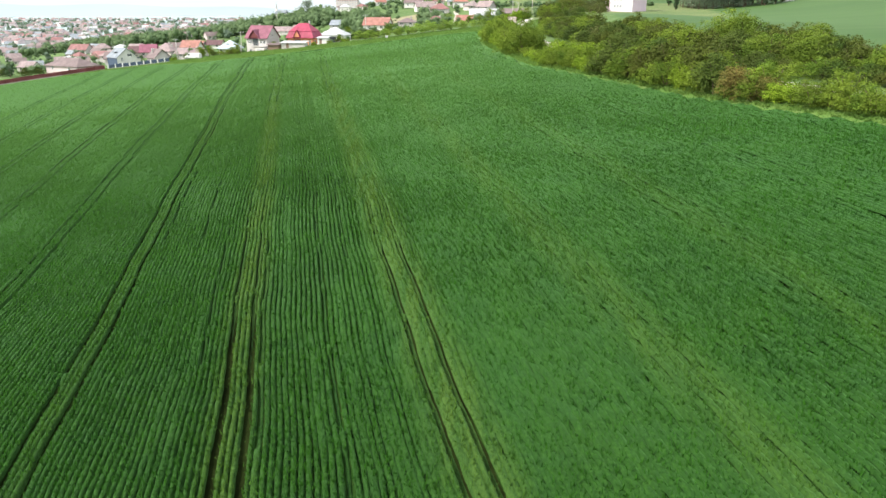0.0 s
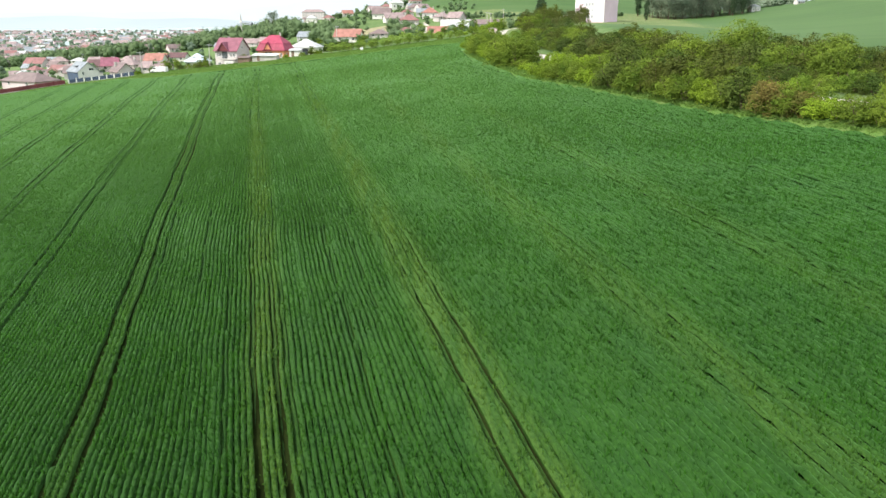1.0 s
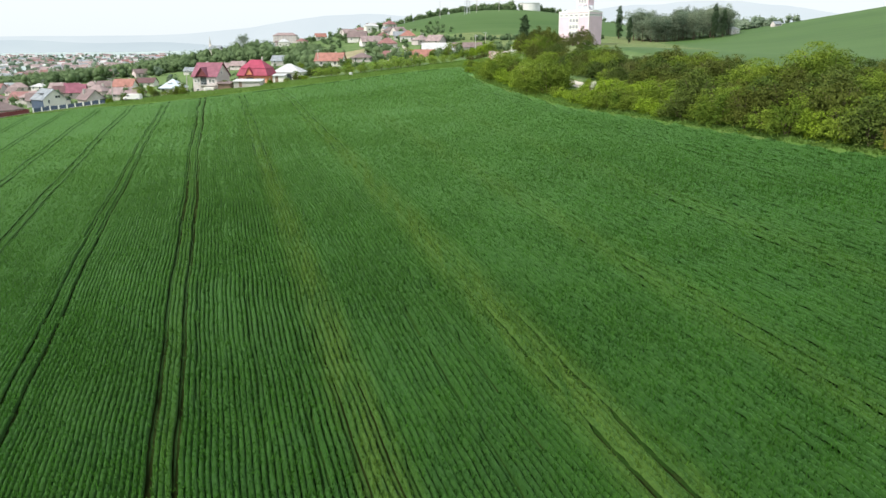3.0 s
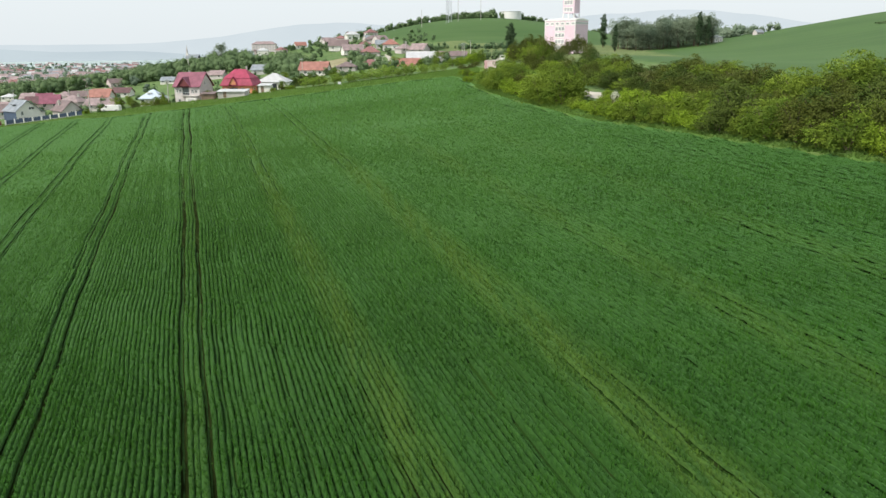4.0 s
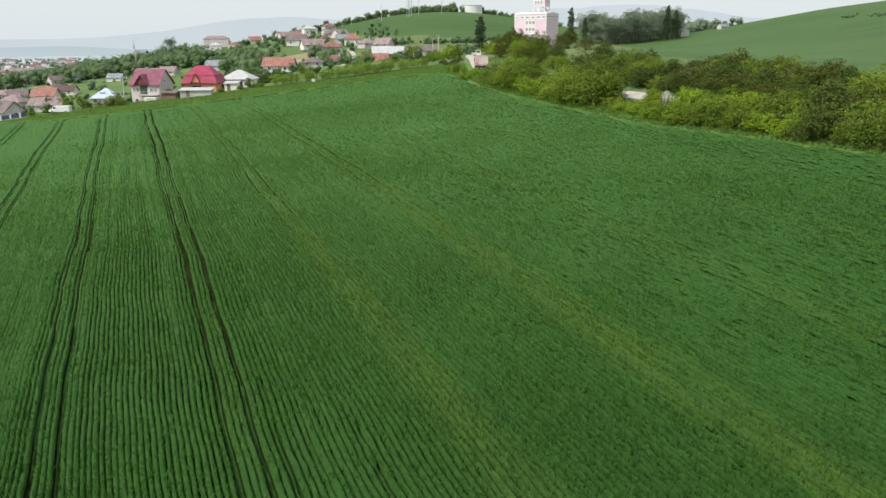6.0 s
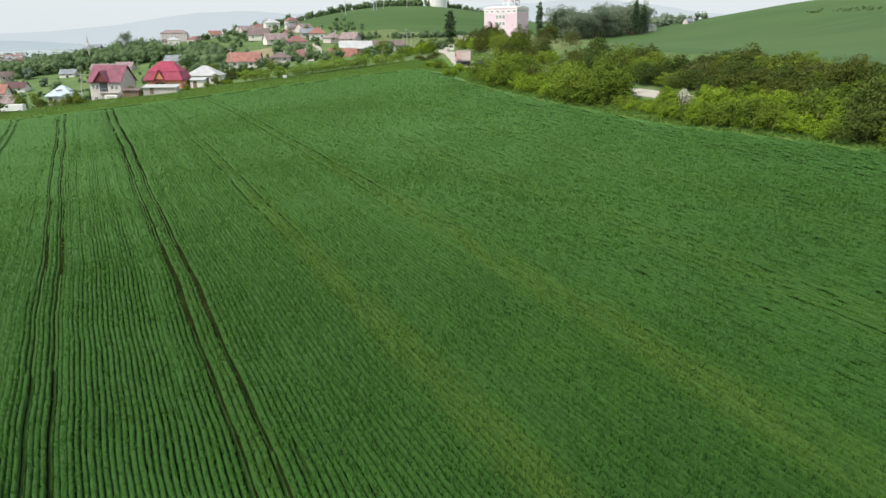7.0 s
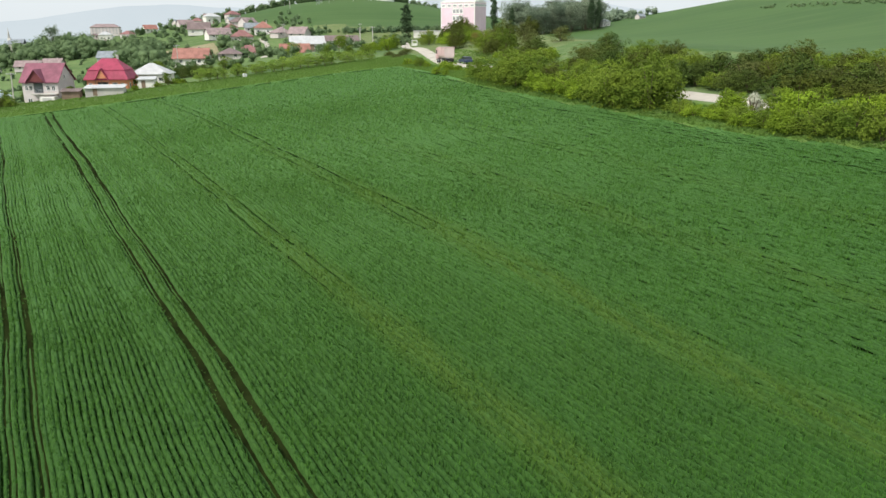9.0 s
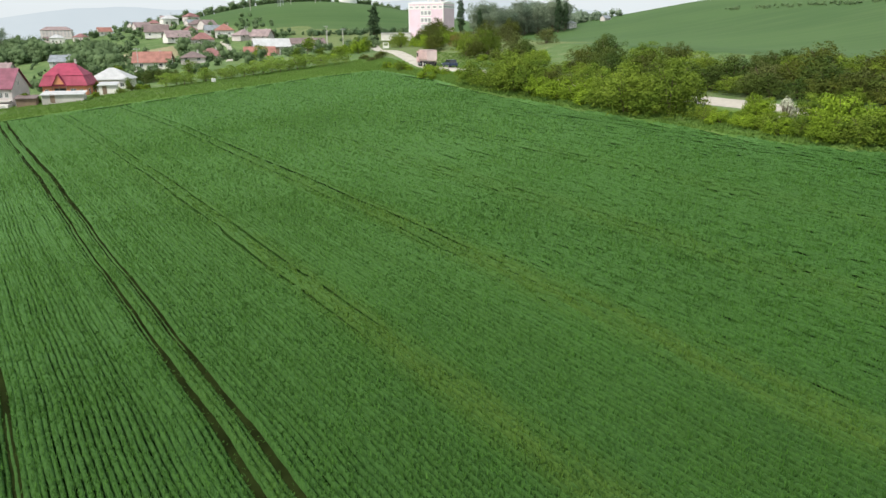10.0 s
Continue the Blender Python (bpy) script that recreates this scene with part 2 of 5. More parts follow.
MILL_PINK = plain("pale_pink_render", (0.75, 0.58, 0.67), 0.85, grain=1.2, vary=0.1)
PINK_WALL = plain("pink_render", (0.64, 0.53, 0.54), 0.85, grain=1.2, vary=0.12)
NAVY_WALL = plain("navy_cladding", (0.07, 0.1, 0.16), 0.6, grain=3, vary=0.2)
MAROON = plain("maroon_sheet", (0.2, 0.055, 0.06), 0.6, grain=3, vary=0.25)
ROOF_CRIMSON = roofing("crimson_roof", (0.36, 0.05, 0.1), rough=0.6)
ROOF_WINE = roofing("wine_roof", (0.25, 0.085, 0.125), rough=0.6)
ROOF_ORANGE = roofing("orange_tile_roof", (0.34, 0.16, 0.13))
ROOF_RED = roofing("red_tile_roof", (0.27, 0.132, 0.128))
ROOF_BROWN = roofing("brown_tile_roof", (0.2, 0.15, 0.148))
# Greyer, duller tiles for distant houses: haze put into the roof colour.
ROOF_HAZY = roofing("hazy_tile_roof", (0.3, 0.23, 0.23))
ROOF_DARK = roofing("dark_maroon_roof", (0.13, 0.07, 0.075))
ROOF_GREY = roofing("grey_roof", (0.25, 0.28, 0.31), rough=0.5)
ROOF_WHITE = roofing("pale_metal_roof", (0.5, 0.51, 0.52), rough=0.6, vary=0.15)
ROOF_BLUE = roofing("pale_blue_metal_roof", (0.5, 0.58, 0.66), rough=0.45, vary=0.12)
CONCRETE = plain("concrete", (0.5, 0.48, 0.45), 0.9, grain=3, vary=0.2)
PAINT_WHITE = plain("white_paint", (0.78, 0.78, 0.76), 0.5, grain=3, vary=0.08)
STEEL = plain("galvanised_steel", (0.5, 0.52, 0.54), 0.45, 0.7, grain=3, vary=0.15)
RUBBER = plain("tyre_rubber", (0.03, 0.03, 0.032), 0.85, grain=4, vary=0.2)
TRUCK_RED = plain("dusty_red_paint", (0.6, 0.4, 0.4), 0.6, grain=2, vary=0.2)
TRUCK_PALE = plain("dusty_cream_paint", (0.72, 0.58, 0.57), 0.7, grain=2, vary=0.15)
CAR_BLUE = plain("dark_blue_car_paint", (0.05, 0.07, 0.13), 0.3, 0.2, grain=3, vary=0.15, spec=0.5)
TIMBER = plain("weathered_timber", (0.25, 0.18, 0.13), 0.85, grain=4, vary=0.3)


def glazing():
    s = Nodes("window_glass", 0.08, 0, 0.6)
    return s.done(s.mix(s.thing(), (0.02, 0.025, 0.03), (0.07, 0.08, 0.09)))


GLASS = glazing()
PALE_GLASS = plain("pale_grey_glass", (0.4, 0.4, 0.43), 0.3, grain=2, vary=0.3)


# ---- builders ----
def link(name, me, material, parent=None, label=""):
    me.materials.append(material)
    ob = new(name, me)
    if parent:
        ob.parent = parent
    return tagged(ob, label)


def part(name, bm, material, parent=None, label=""):
    """One mesh object from a bmesh, under a thing or a part."""
    me = bpy.data.meshes.new(name)
    bm.to_mesh(me)
    bm.free()
    return link(name, me, material, parent, label)


def thing(name, label, category, at, turn=0.0, group="", kind=""):
    ob = new(name)
    ob.matrix_world = pose(*at, 0, 0, turn)
    return tagged(ob, label, category, group, kind)


def box(bm, x0, x1, y0, y1, z0, z1, bevel=0.0):
    vs = [bm.verts.new((x, y, z)) for z in (z0, z1) for x, y in ((x0, y0), (x1, y0), (x1, y1), (x0, y1))]
    fs = [bm.faces.new([vs[i] for i in f]) for f in ((3, 2, 1, 0), (4, 5, 6, 7), (0, 1, 5, 4), (1, 2, 6, 5), (2, 3, 7, 6), (3, 0, 4, 7))]
    if bevel:
        bmesh.ops.bevel(bm, geom=list({e for f in fs for e in f.edges}), offset=bevel, segments=1, affect="EDGES")
    return bm


def boxed(x0, x1, y0, y1, z0, z1, bevel=0.0):
    return box(bmesh.new(), x0, x1, y0, y1, z0, z1, bevel)


def solid(bm, outline, along, depth, place):
    """A prism: outline of (u, w) pushed by depth; place maps (u, d, w) to a point."""
    a = [bm.verts.new(place(u, along, w)) for u, w in outline]
    b = [bm.verts.new(place(u, along + depth, w)) for u, w in outline]
    n = len(a)
    bm.faces.new(a)
    bm.faces.new(b[::-1])
    for i in range(n):
        bm.faces.new((a[i], b[i], b[(i + 1) % n], a[(i + 1) % n]))
    bmesh.ops.recalc_face_normals(bm, faces=bm.faces)
    return bm


def tube(bm, a, b, ra, rb, sides=8):
    """A tapered round bar from a to b."""
    a, b = Vector(a), Vector(b)
    q = (b - a).to_track_quat("Z", "Y")
    ring = [[bm.verts.new(p + q @ Vector((r * math.cos(k), r * math.sin(k), 0))) for k in [i * math.tau / sides for i in range(sides)]] for p, r in ((a, ra), (b, rb))]
    for i in range(sides):
        j = (i + 1) % sides
        bm.faces.new((ring[0][i], ring[0][j], ring[1][j], ring[1][i]))
    bm.faces.new(ring[0][::-1])
    bm.faces.new(ring[1])
    return bm


def sheet(name, verts, faces, material):
    """A mesh from arrays, all faces with the same number of corners."""
    me = bpy.data.meshes.new(name)
    n, k = faces.shape
    me.vertices.add(len(verts))
    me.vertices.foreach_set("co", np.ascontiguousarray(verts, np.float32).ravel())
    me.loops.add(n * k)
    me.loops.foreach_set("vertex_index", np.ascontiguousarray(faces, np.int32).ravel())
    me.polygons.add(n)
    me.polygons.foreach_set("loop_start", np.arange(0, n * k, k, dtype=np.int32))
    me.update(calc_edges=True)
    if material:
        me.materials.append(material)
    return me


# ---- ground ----
def smooth(a, b, v):
    s = np.clip((np.asarray(v, float) - a) / (b - a), 0, 1)
    return s * s * (3 - 2 * s)


def bell(x, y, cx, cy, rx, ry):
    return np.exp(-((x - cx) / rx) ** 2 - ((y - cy) / ry) ** 2)


def height(x, y):
    """The ground: a tilted arable field, a valley with the town to the west, and hills behind."""
    x, y = np.asarray(x, float), np.asarray(y, float)
    u, v = np.clip(x, -150, 45) / 100, np.clip(y, 0, 265) / 100
    field = (-2.964 + 15.033 * u + 4.492 * v - 1.399 * u * u + 0.53 * u * v + 1.988 * v * v
             - 0.822 * v ** 3 + 1.633 * u * u * v - 0.259 * u * v * v)
    out = -24 + 15 * smooth(-420, -120, x) + 21 * smooth(-130, 70, x)
    out = out + 23 * bell(x, y, 112, 640, 105, 120) + 13 * bell(x, y, -50, 590, 130, 130)
    out = out + 3 * bell(x, y, 20, 760, 330, 160) - 4 * bell(x, y, -190, 420, 120, 120)
    out = out + 24 * smooth(80, 330, x - 0.25 * (y - 200)) * (1 - smooth(480, 800, y))
    out = out + 7 * bell(x, y, 400, 470, 150, 170)
    past = np.maximum(np.maximum(x - 40, -150 - x), np.maximum(y - 258, -60 - y))
    w = smooth(0, 70, past)
    rise = 6.0 * bell(x, y, -120, 348, 48, 42) - 4.4 * bell(x, y, 14, 410, 42, 36) + 2.1 * bell(x, y, -70, 286, 52, 34) + 4.2 * bell(x, y, -38, 362, 50, 50) - 1.7 * bell(x, y, 27, 236, 20, 38) + 4.5 * bell(x, y, -82, 600, 48, 48)
    return field * (1 - w) + out * w + rise


def ground_z(x, y):
    return float(height(x, y))


HEDGE = np.array([(90, 5), (70, 25), (50, 50), (39.5, 65), (32, 81), (28.4, 90), (24.5, 102), (19.5, 118), (15.3, 130), (12.8, 147), (10.5, 165), (9.5, 186), (11.5, 205), (12.5, 232), (12.5, 252)], float)

ROAD = np.array([(88, 22), (64, 45), (48.5, 63), (43.6, 72.5), (41.6, 78), (39.2, 85), (35.6, 97), (31.5, 110), (28.2, 119.5), (24.6, 136), (23.2, 144), (21.8, 151), (20.4, 158), (18.8, 180), (19.6, 205), (21, 232), (30, 275), (42, 330), (58, 385), (70, 430)], float)


def hedge_x(y):
    """The field's eastern edge."""
    return np.interp(y, HEDGE[:, 1], HEDGE[:, 0])


def crop_west(y):
    return np.interp(y, (-300, 225, 240), (-420, -178, -144))


def in_crop(x, y, inset=0.0):
    top = np.interp(x, (-150, -137, -118, -100, -85, -60, -40, -20, 0, 12), (231, 246, 260, 261, 252, 250, 248, 245, 240, 238)) + 0.4 * np.sin(x * 0.11) - inset
    return (x < hedge_x(y) - 0.5 - inset) & (y < top) & (x > crop_west(y) + inset)


def in_view(x, y, inset=0.6):
    """The part of the field where the crop stands as separate tufts."""
    return (y > 13 + inset + 0.25 * np.abs(x)) & (x < 14 - inset + y * 0.78) & (x > -20 + inset - 0.66 * y)


def lines(*spans):
    return np.unique(np.concatenate([np.arange(a, b, s) for a, b, s in spans]))


def build_ground():
    xs = lines((-5000, -1000, 250), (-1000, -300, 35), (-300, -150, 8), (-150, 60, 1.5), (60, 300, 8), (300, 1000, 35), (1000, 5001, 250))
    ys = lines((-1500, -60, 60), (-60, 20, 6), (20, 290, 1.5), (290, 460, 6), (460, 1000, 14), (1000, 5001, 200))
    gx, gy = np.meshgrid(xs, ys)
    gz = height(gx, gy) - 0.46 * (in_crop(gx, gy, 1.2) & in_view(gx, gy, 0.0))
    far = np.maximum(np.hypot(gx, gy) - 1200, 0)
    gz = gz * np.exp(-far / 900) - 26 * (1 - np.exp(-far / 900))
    rows, cols = gx.shape
    i = np.arange(rows * cols).reshape(rows, cols)
    quads = np.stack([i[:-1, :-1], i[:-1, 1:], i[1:, 1:], i[1:, :-1]], -1).reshape(-1, 4)
    verts = np.stack([gx, gy, gz], -1).reshape(-1, 3)
    me = sheet("ground", verts, quads, None)
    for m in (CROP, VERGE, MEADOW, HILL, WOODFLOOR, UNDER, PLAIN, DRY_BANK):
        me.materials.append(m)
    mid = verts[quads].mean(1)
    x, y = mid[:, 0], mid[:, 1]
    zone = np.full(len(mid), 2)
    zone[(x < 60) & (y < 275) & (x > -170)] = 1
    zone[(y > 258) & (x < 40)] = 4
    zone[(x > 25) & (x < 60) & (y > 192) & (y < 300)] = 2
    tank_hill = ((x - 112) / 118) ** 2 + ((y - 600) / 118) ** 2 < 1
    zone[tank_hill & (y > 470 + 0.2 * (x - 60))] = 3
    zone[(x > 84 + 0.28 * np.maximum(y - 190, 0)) & (y < 700)] = 3
    zone[(x > hedge_x(y) + 34) & (y < 215)] = 3
    zone[(x > hedge_x(y) + 7) & (x <= hedge_x(y) + 34) & (y < 215)] = 4
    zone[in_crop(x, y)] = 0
    zone[in_crop(x, y) & in_view(x, y, 0.0)] = 0
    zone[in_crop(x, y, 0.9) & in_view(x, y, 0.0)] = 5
    zone[((x + 27) / 15) ** 2 + ((y - 466) / 24) ** 2 < 1] = 7
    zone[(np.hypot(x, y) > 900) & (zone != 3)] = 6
    me.polygons.foreach_set("material_index", zone.astype(np.int32))
    me.polygons.foreach_set("use_smooth", np.ones(len(quads), bool))
    return tagged(new("ground", me), "sloping farmland with a green wheat field and hills", "ground", kind="structure")


ground = build_ground()


def build_ridge(name, radius, base, tops, seed, material):
    """A far mountain crest round the horizon: tops maps an angle in degrees to a height."""
    rng = np.random.default_rng(seed)
    a = np.radians(np.arange(-100, 101, 0.25))
    deg = np.degrees(a)
    rough = sum(rng.uniform(0.4, 1) / k * np.sin(deg * k * 0.21 + rng.uniform(0, 6)) for k in (1, 2, 3, 5, 8, 13, 21))
    crest = tops(deg) + rough * tops(deg) * 0.09
    v = []
    for f, r in ((0, radius), (0.6, radius + 120), (1, radius + 260)):
        v.append(np.stack([np.sin(a) * r, np.cos(a) * r, base + (crest - base) * f], -1))
    v = np.concatenate(v)
    n = len(a)
    i = np.arange(n - 1)
    quads = np.concatenate([np.stack([i + k * n, i + 1 + k * n, i + 1 + (k + 1) * n, i + (k + 1) * n], -1) for k in (0, 1)])
    me = sheet(name, v, quads, material)
    return tagged(new(name, me), "hazy blue mountain ridge on the horizon", "mountain", kind="structure")


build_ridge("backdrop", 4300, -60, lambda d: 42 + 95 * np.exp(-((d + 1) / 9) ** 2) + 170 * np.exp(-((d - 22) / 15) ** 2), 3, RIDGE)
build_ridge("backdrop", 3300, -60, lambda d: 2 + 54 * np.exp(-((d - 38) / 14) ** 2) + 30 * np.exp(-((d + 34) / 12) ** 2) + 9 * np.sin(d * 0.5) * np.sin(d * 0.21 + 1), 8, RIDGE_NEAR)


# ---- wheat ----
TRACKS = (-64.3, -54.3, -44.2, -34.2, -24.15, -14.1, -4.15, 6.25, 16.7, 27.0, 37.3)
CUT = (0.9, 0.9, 0.9, 0.92, 0.97, 1.0, 1.0, 0.95, 0.6, 0.45, 0.4)
ROW_GAP = 0.33
SINK = 0.46  # the soil lies this far under the canopy


def plan(cc, ss):
    """From across and along the drill rows to the world's x and y."""
    return cc * ROW_X - ss * ROW_Y, cc * ROW_Y + ss * ROW_X


def wander(cc, ss):
    """The drill's unsteady line, shared by neighbouring rows."""
    return 0.13 * np.sin(ss * 0.09 + 0.21 * cc) + 0.06 * np.sin(ss * 0.27 + 0.4 * cc) + 0.03 * np.sin(ss * 0.71 + cc) + 1.5 * smooth(140, 245, ss) * smooth(-18, 6, cc)


def rut_rows():
    """The row numbers that the wheels have pressed down, with how bare each is."""
    return {round((track + side) / ROW_GAP): (track, cut) for track, cut in zip(TRACKS, CUT) for side in (-0.67, 0.67)}


def stand(rows, ss, rng):
    """How tall the crop stands, 0 to 1, by row number and place along the row."""
    f = np.ones(rows.shape)
    for k, (track, cut) in rut_rows().items():
        on = rows == k
        along_ = ss[on]
        if track > 10:
            f[on] = 0.84
            continue
        bare = np.full(len(along_), cut)
        if track > -10:
            bare = cut * np.clip(np.maximum(1.75 - along_ / (60 if track < 0 else 52), np.minimum(along_ / 70 - 1.2, 0.72)), 0.2, 1)
        patchy = 0.5 + 0.3 * np.sin(along_ * 0.37 + track) + 0.2 * np.sin(along_ * 1.3 + 3 * track) + rng.normal(0, 0.1, len(along_))
        f[on] = np.where(patchy < bare * 1.05, 1 - 0.92 * bare, 0.84)
        if track < -10:
            # the row beside it leans into the track
            f[(rows == k - 1) & (ss > 110)] = 0.42
    for k, a, b in ((3, 0, 71), (-27, 62, 84), (-38, 66, 92), (-20, 40, 66), (-9, 30, 60), (9, 52, 78)):
        f = np.where((rows == k) & (ss > a) & (ss < b) & (np.sin(ss * 0.7 + k) > -0.8), 0.3, f)
    px, py = plan(rows * ROW_GAP, ss)
    lodged = ((px + 11) / 2.6) ** 2 + ((py - 72.3) / 1.5) ** 2 < 1
    # a trampled ring, and a short path trodden across a few rows
    f = np.where(np.abs(np.hypot(px - 14.5, py - 77.1) - 2.1) < 0.55, np.minimum(f, 0.78), f)
    f = np.where((np.abs(ss - 158) < 0.9) & (rows > -69) & (rows < -59), np.minimum(f, 0.5), f)
    return np.where(lodged & (rng.uniform(0, 1, rows.shape) < 0.6), 0.5, f)


def tufts(rng, x, y, z, wide, tall, lean, spread, blades, across=1.0):
    """Pointed leaf blades standing at the given places; returns triangle corners. across: how far they spread out of their row."""
    n, out = len(x), []
    for _ in range(blades):
        a = rng.uniform(0, math.tau, n)
        r = lean * rng.uniform(0.3, 1.3, n)
        w = wide * rng.uniform(0.6, 1.3, n)
        tips = rng.uniform(0, math.tau, n)
        dc, ds = np.cos(tips) * r * across, np.sin(tips) * r
        oc, os_ = rng.normal(0, spread, n) * across, rng.normal(0, spread, n)
        px, py = x + oc * ROW_X - os_ * ROW_Y, y + oc * ROW_Y + os_ * ROW_X
        h = tall * rng.uniform(0.8, 1.12, n)
        wc, ws = np.cos(a) * w * (0.5 + 0.5 * across), np.sin(a) * w
        wx, wy = wc * ROW_X - ws * ROW_Y, wc * ROW_Y + ws * ROW_X
        tri = np.empty((n, 3, 3))
        tri[:, 0] = np.stack([px - wx, py - wy, z + h * 0.12], -1)
        tri[:, 1] = np.stack([px + wx, py + wy, z + h * 0.12], -1)
        tri[:, 2] = np.stack([px + dc * ROW_X - ds * ROW_Y, py + dc * ROW_Y + ds * ROW_X, z + h], -1)
        out.append(tri.reshape(-1, 3))
    return np.concatenate(out)


def build_canopy():
    """Every drill row as a ragged ridge of leaves, with a narrow shaded gap to the next."""
    rng = np.random.default_rng(5)
    verts, quads, start = [], [], 0
    k = np.arange(-395, 228)
    gaps = np.random.default_rng(9).uniform(0.0, 1.0, len(k))
    for low, high, step in ((12, 136.001, 0.62), (136, 285, 1.7)):
        s = np.arange(low, high, step)
        kk, ss = np.meshgrid(k, s, indexing="ij")
        cc = kk * ROW_GAP
        x, y = plan(cc, ss)
        ok = in_view(x, y) & in_crop(x, y, 0.1)
        f = stand(kk, ss, rng)
        slim = 0.85 + 0.11 * np.sin(gaps * 40)[:, None] + 0.05 * np.sin(ss * 0.5 + kk * 2.1) + 0.16 * smooth(3, 14, cc + 4 * np.sin(ss * 0.06)) + rng.normal(0, 0.03, ss.shape) - 0.1 * smooth(2, 14, cc)
        half = 0.5 * ROW_GAP * np.clip(slim, 0.55, 0.99) * np.where(f < 0.5, 0.75, 1)
        top = f * (SINK - 0.07 + 0.035 * np.sin(x * 0.31 + 1.3 * np.sin(y * 0.17)) * np.sin(y * 0.23) + rng.normal(0, 1, ss.shape) * (0.03 + 0.015 * smooth(0, 14, cc)))
        mid = cc + wander(cc, ss) + rng.normal(0, 0.012, ss.shape)
        here = height(x, y) - SINK
        top = top + 0.04 * ~in_crop(x, y, 2.8)
        # where the rows have grown into one another the gap is shallow
        shut = np.clip(0.1 + 0.5 * smooth(95, 190, ss) + 0.6 * smooth(-19, -34, cc) + 0.75 * smooth(1, 12, cc + 3 * np.sin(ss * 0.06)) + 0.55 * np.sin(gaps * 90)[:, None] * np.sin(ss * 0.04 + kk), 0, 0.88) * (f > 0.5)
        shut = np.maximum(np.maximum(shut, 0.82 * smooth(2, 12, cc) * (f > 0.5)), 0.95 * ~in_crop(x, y, 6))
        half = np.where(shut > 0.6, np.maximum(half, 0.205), half + shut * 0.03)
        ring = []
        for side, rise in ((-1.0, 0.0), (-0.62, 0.93), (0.1, 1.05), (0.75, 0.9), (1.0, 0.0)):
            px, py = plan(mid + side * half, ss)
            ring.append(np.stack([px, py, here + np.maximum(rise, shut * 0.9) * top - 0.01], -1))
        v = np.stack(ring, 2)
        n_k, n_s, n_p, _ = v.shape
        i = np.arange(n_k * n_s * n_p).reshape(n_k, n_s, n_p) + start
        q = np.stack([i[:, :-1, :-1], i[:, 1:, :-1], i[:, 1:, 1:], i[:, :-1, 1:]], -1)
        both = ok[:, :-1] & ok[:, 1:]
        quads.append(q[both].reshape(-1, 4)[:, ::-1])
        verts.append(v.reshape(-1, 3))
        start += n_k * n_s * n_p
    v, q = np.concatenate(verts), np.concatenate(quads)
    used, q = np.unique(q, return_inverse=True)
    me = sheet("wheat_rows", v[used], q.reshape(-1, 4), WHEAT_ROW)
    me.polygons.foreach_set("use_smooth", np.ones(len(me.polygons), bool))
    return tagged(new("wheat_rows", me), "dense green wheat canopy in drill rows", "wheat", kind="stuff")


def build_wheat():
    """Upright leaf blades on the rows, thinned with the distance from the flight line."""
    rng = np.random.default_rng(5)
    verts = []
    for near, far, step, wide, lean, blades in ((0, 46, 0.15, 0.042, 0.12, 3), (46, 75, 0.24, 0.06, 0.14, 3), (75, 120, 0.5, 0.1, 0.16, 2), (120, 280, 0.9, 0.1, 0.16, 1)):
        k = np.arange(-395, 228)
        s = np.arange(12, 285, step)
        kk, ss = (v.ravel() for v in np.meshgrid(k, s, indexing="ij"))
        x, y = plan(kk * ROW_GAP, ss)
        # distance to the flight line, from (0, 0) to (-40, 80)
        f = np.clip((x * -40 + y * 80) / 8000, 0, 1)
        d = np.hypot(x + 40 * f, y - 80 * f) + rng.uniform(-0.12, 0.12, len(x)) * near + rng.uniform(-1, 1, len(x)) * 4
        d = np.maximum(d, 0)
        keep = (d >= near) & (d < far) & in_view(x, y) & in_crop(x, y, 0.1)
        kk, ss = kk[keep], ss[keep]
        f = stand(kk, ss, rng)
        keep = (f > 0.4) | (rng.uniform(0, 1, len(f)) < 0.12)
        kk, ss, f = kk[keep], ss[keep], f[keep]
        ss = ss + rng.uniform(-0.5, 0.5, len(ss)) * step
        cc = kk * ROW_GAP
        cc = cc + wander(cc, ss) + rng.normal(0, 0.05, len(cc))
        x, y = plan(cc, ss)
        z = height(x, y) - SINK + f * (SINK - 0.2)
        verts.append(tufts(rng, x, y, z, wide, 0.34 * f * rng.uniform(0.6, 1.15, len(f)), lean, 0.04 + 0.1 * step, blades, 0.9))
    v = np.concatenate(verts)
    me = sheet("wheat", v, np.arange(len(v)).reshape(-1, 3), WHEAT)
    return tagged(new("wheat", me), "young green wheat leaves standing in close straight rows", "wheat", kind="stuff")


build_canopy()
build_wheat()


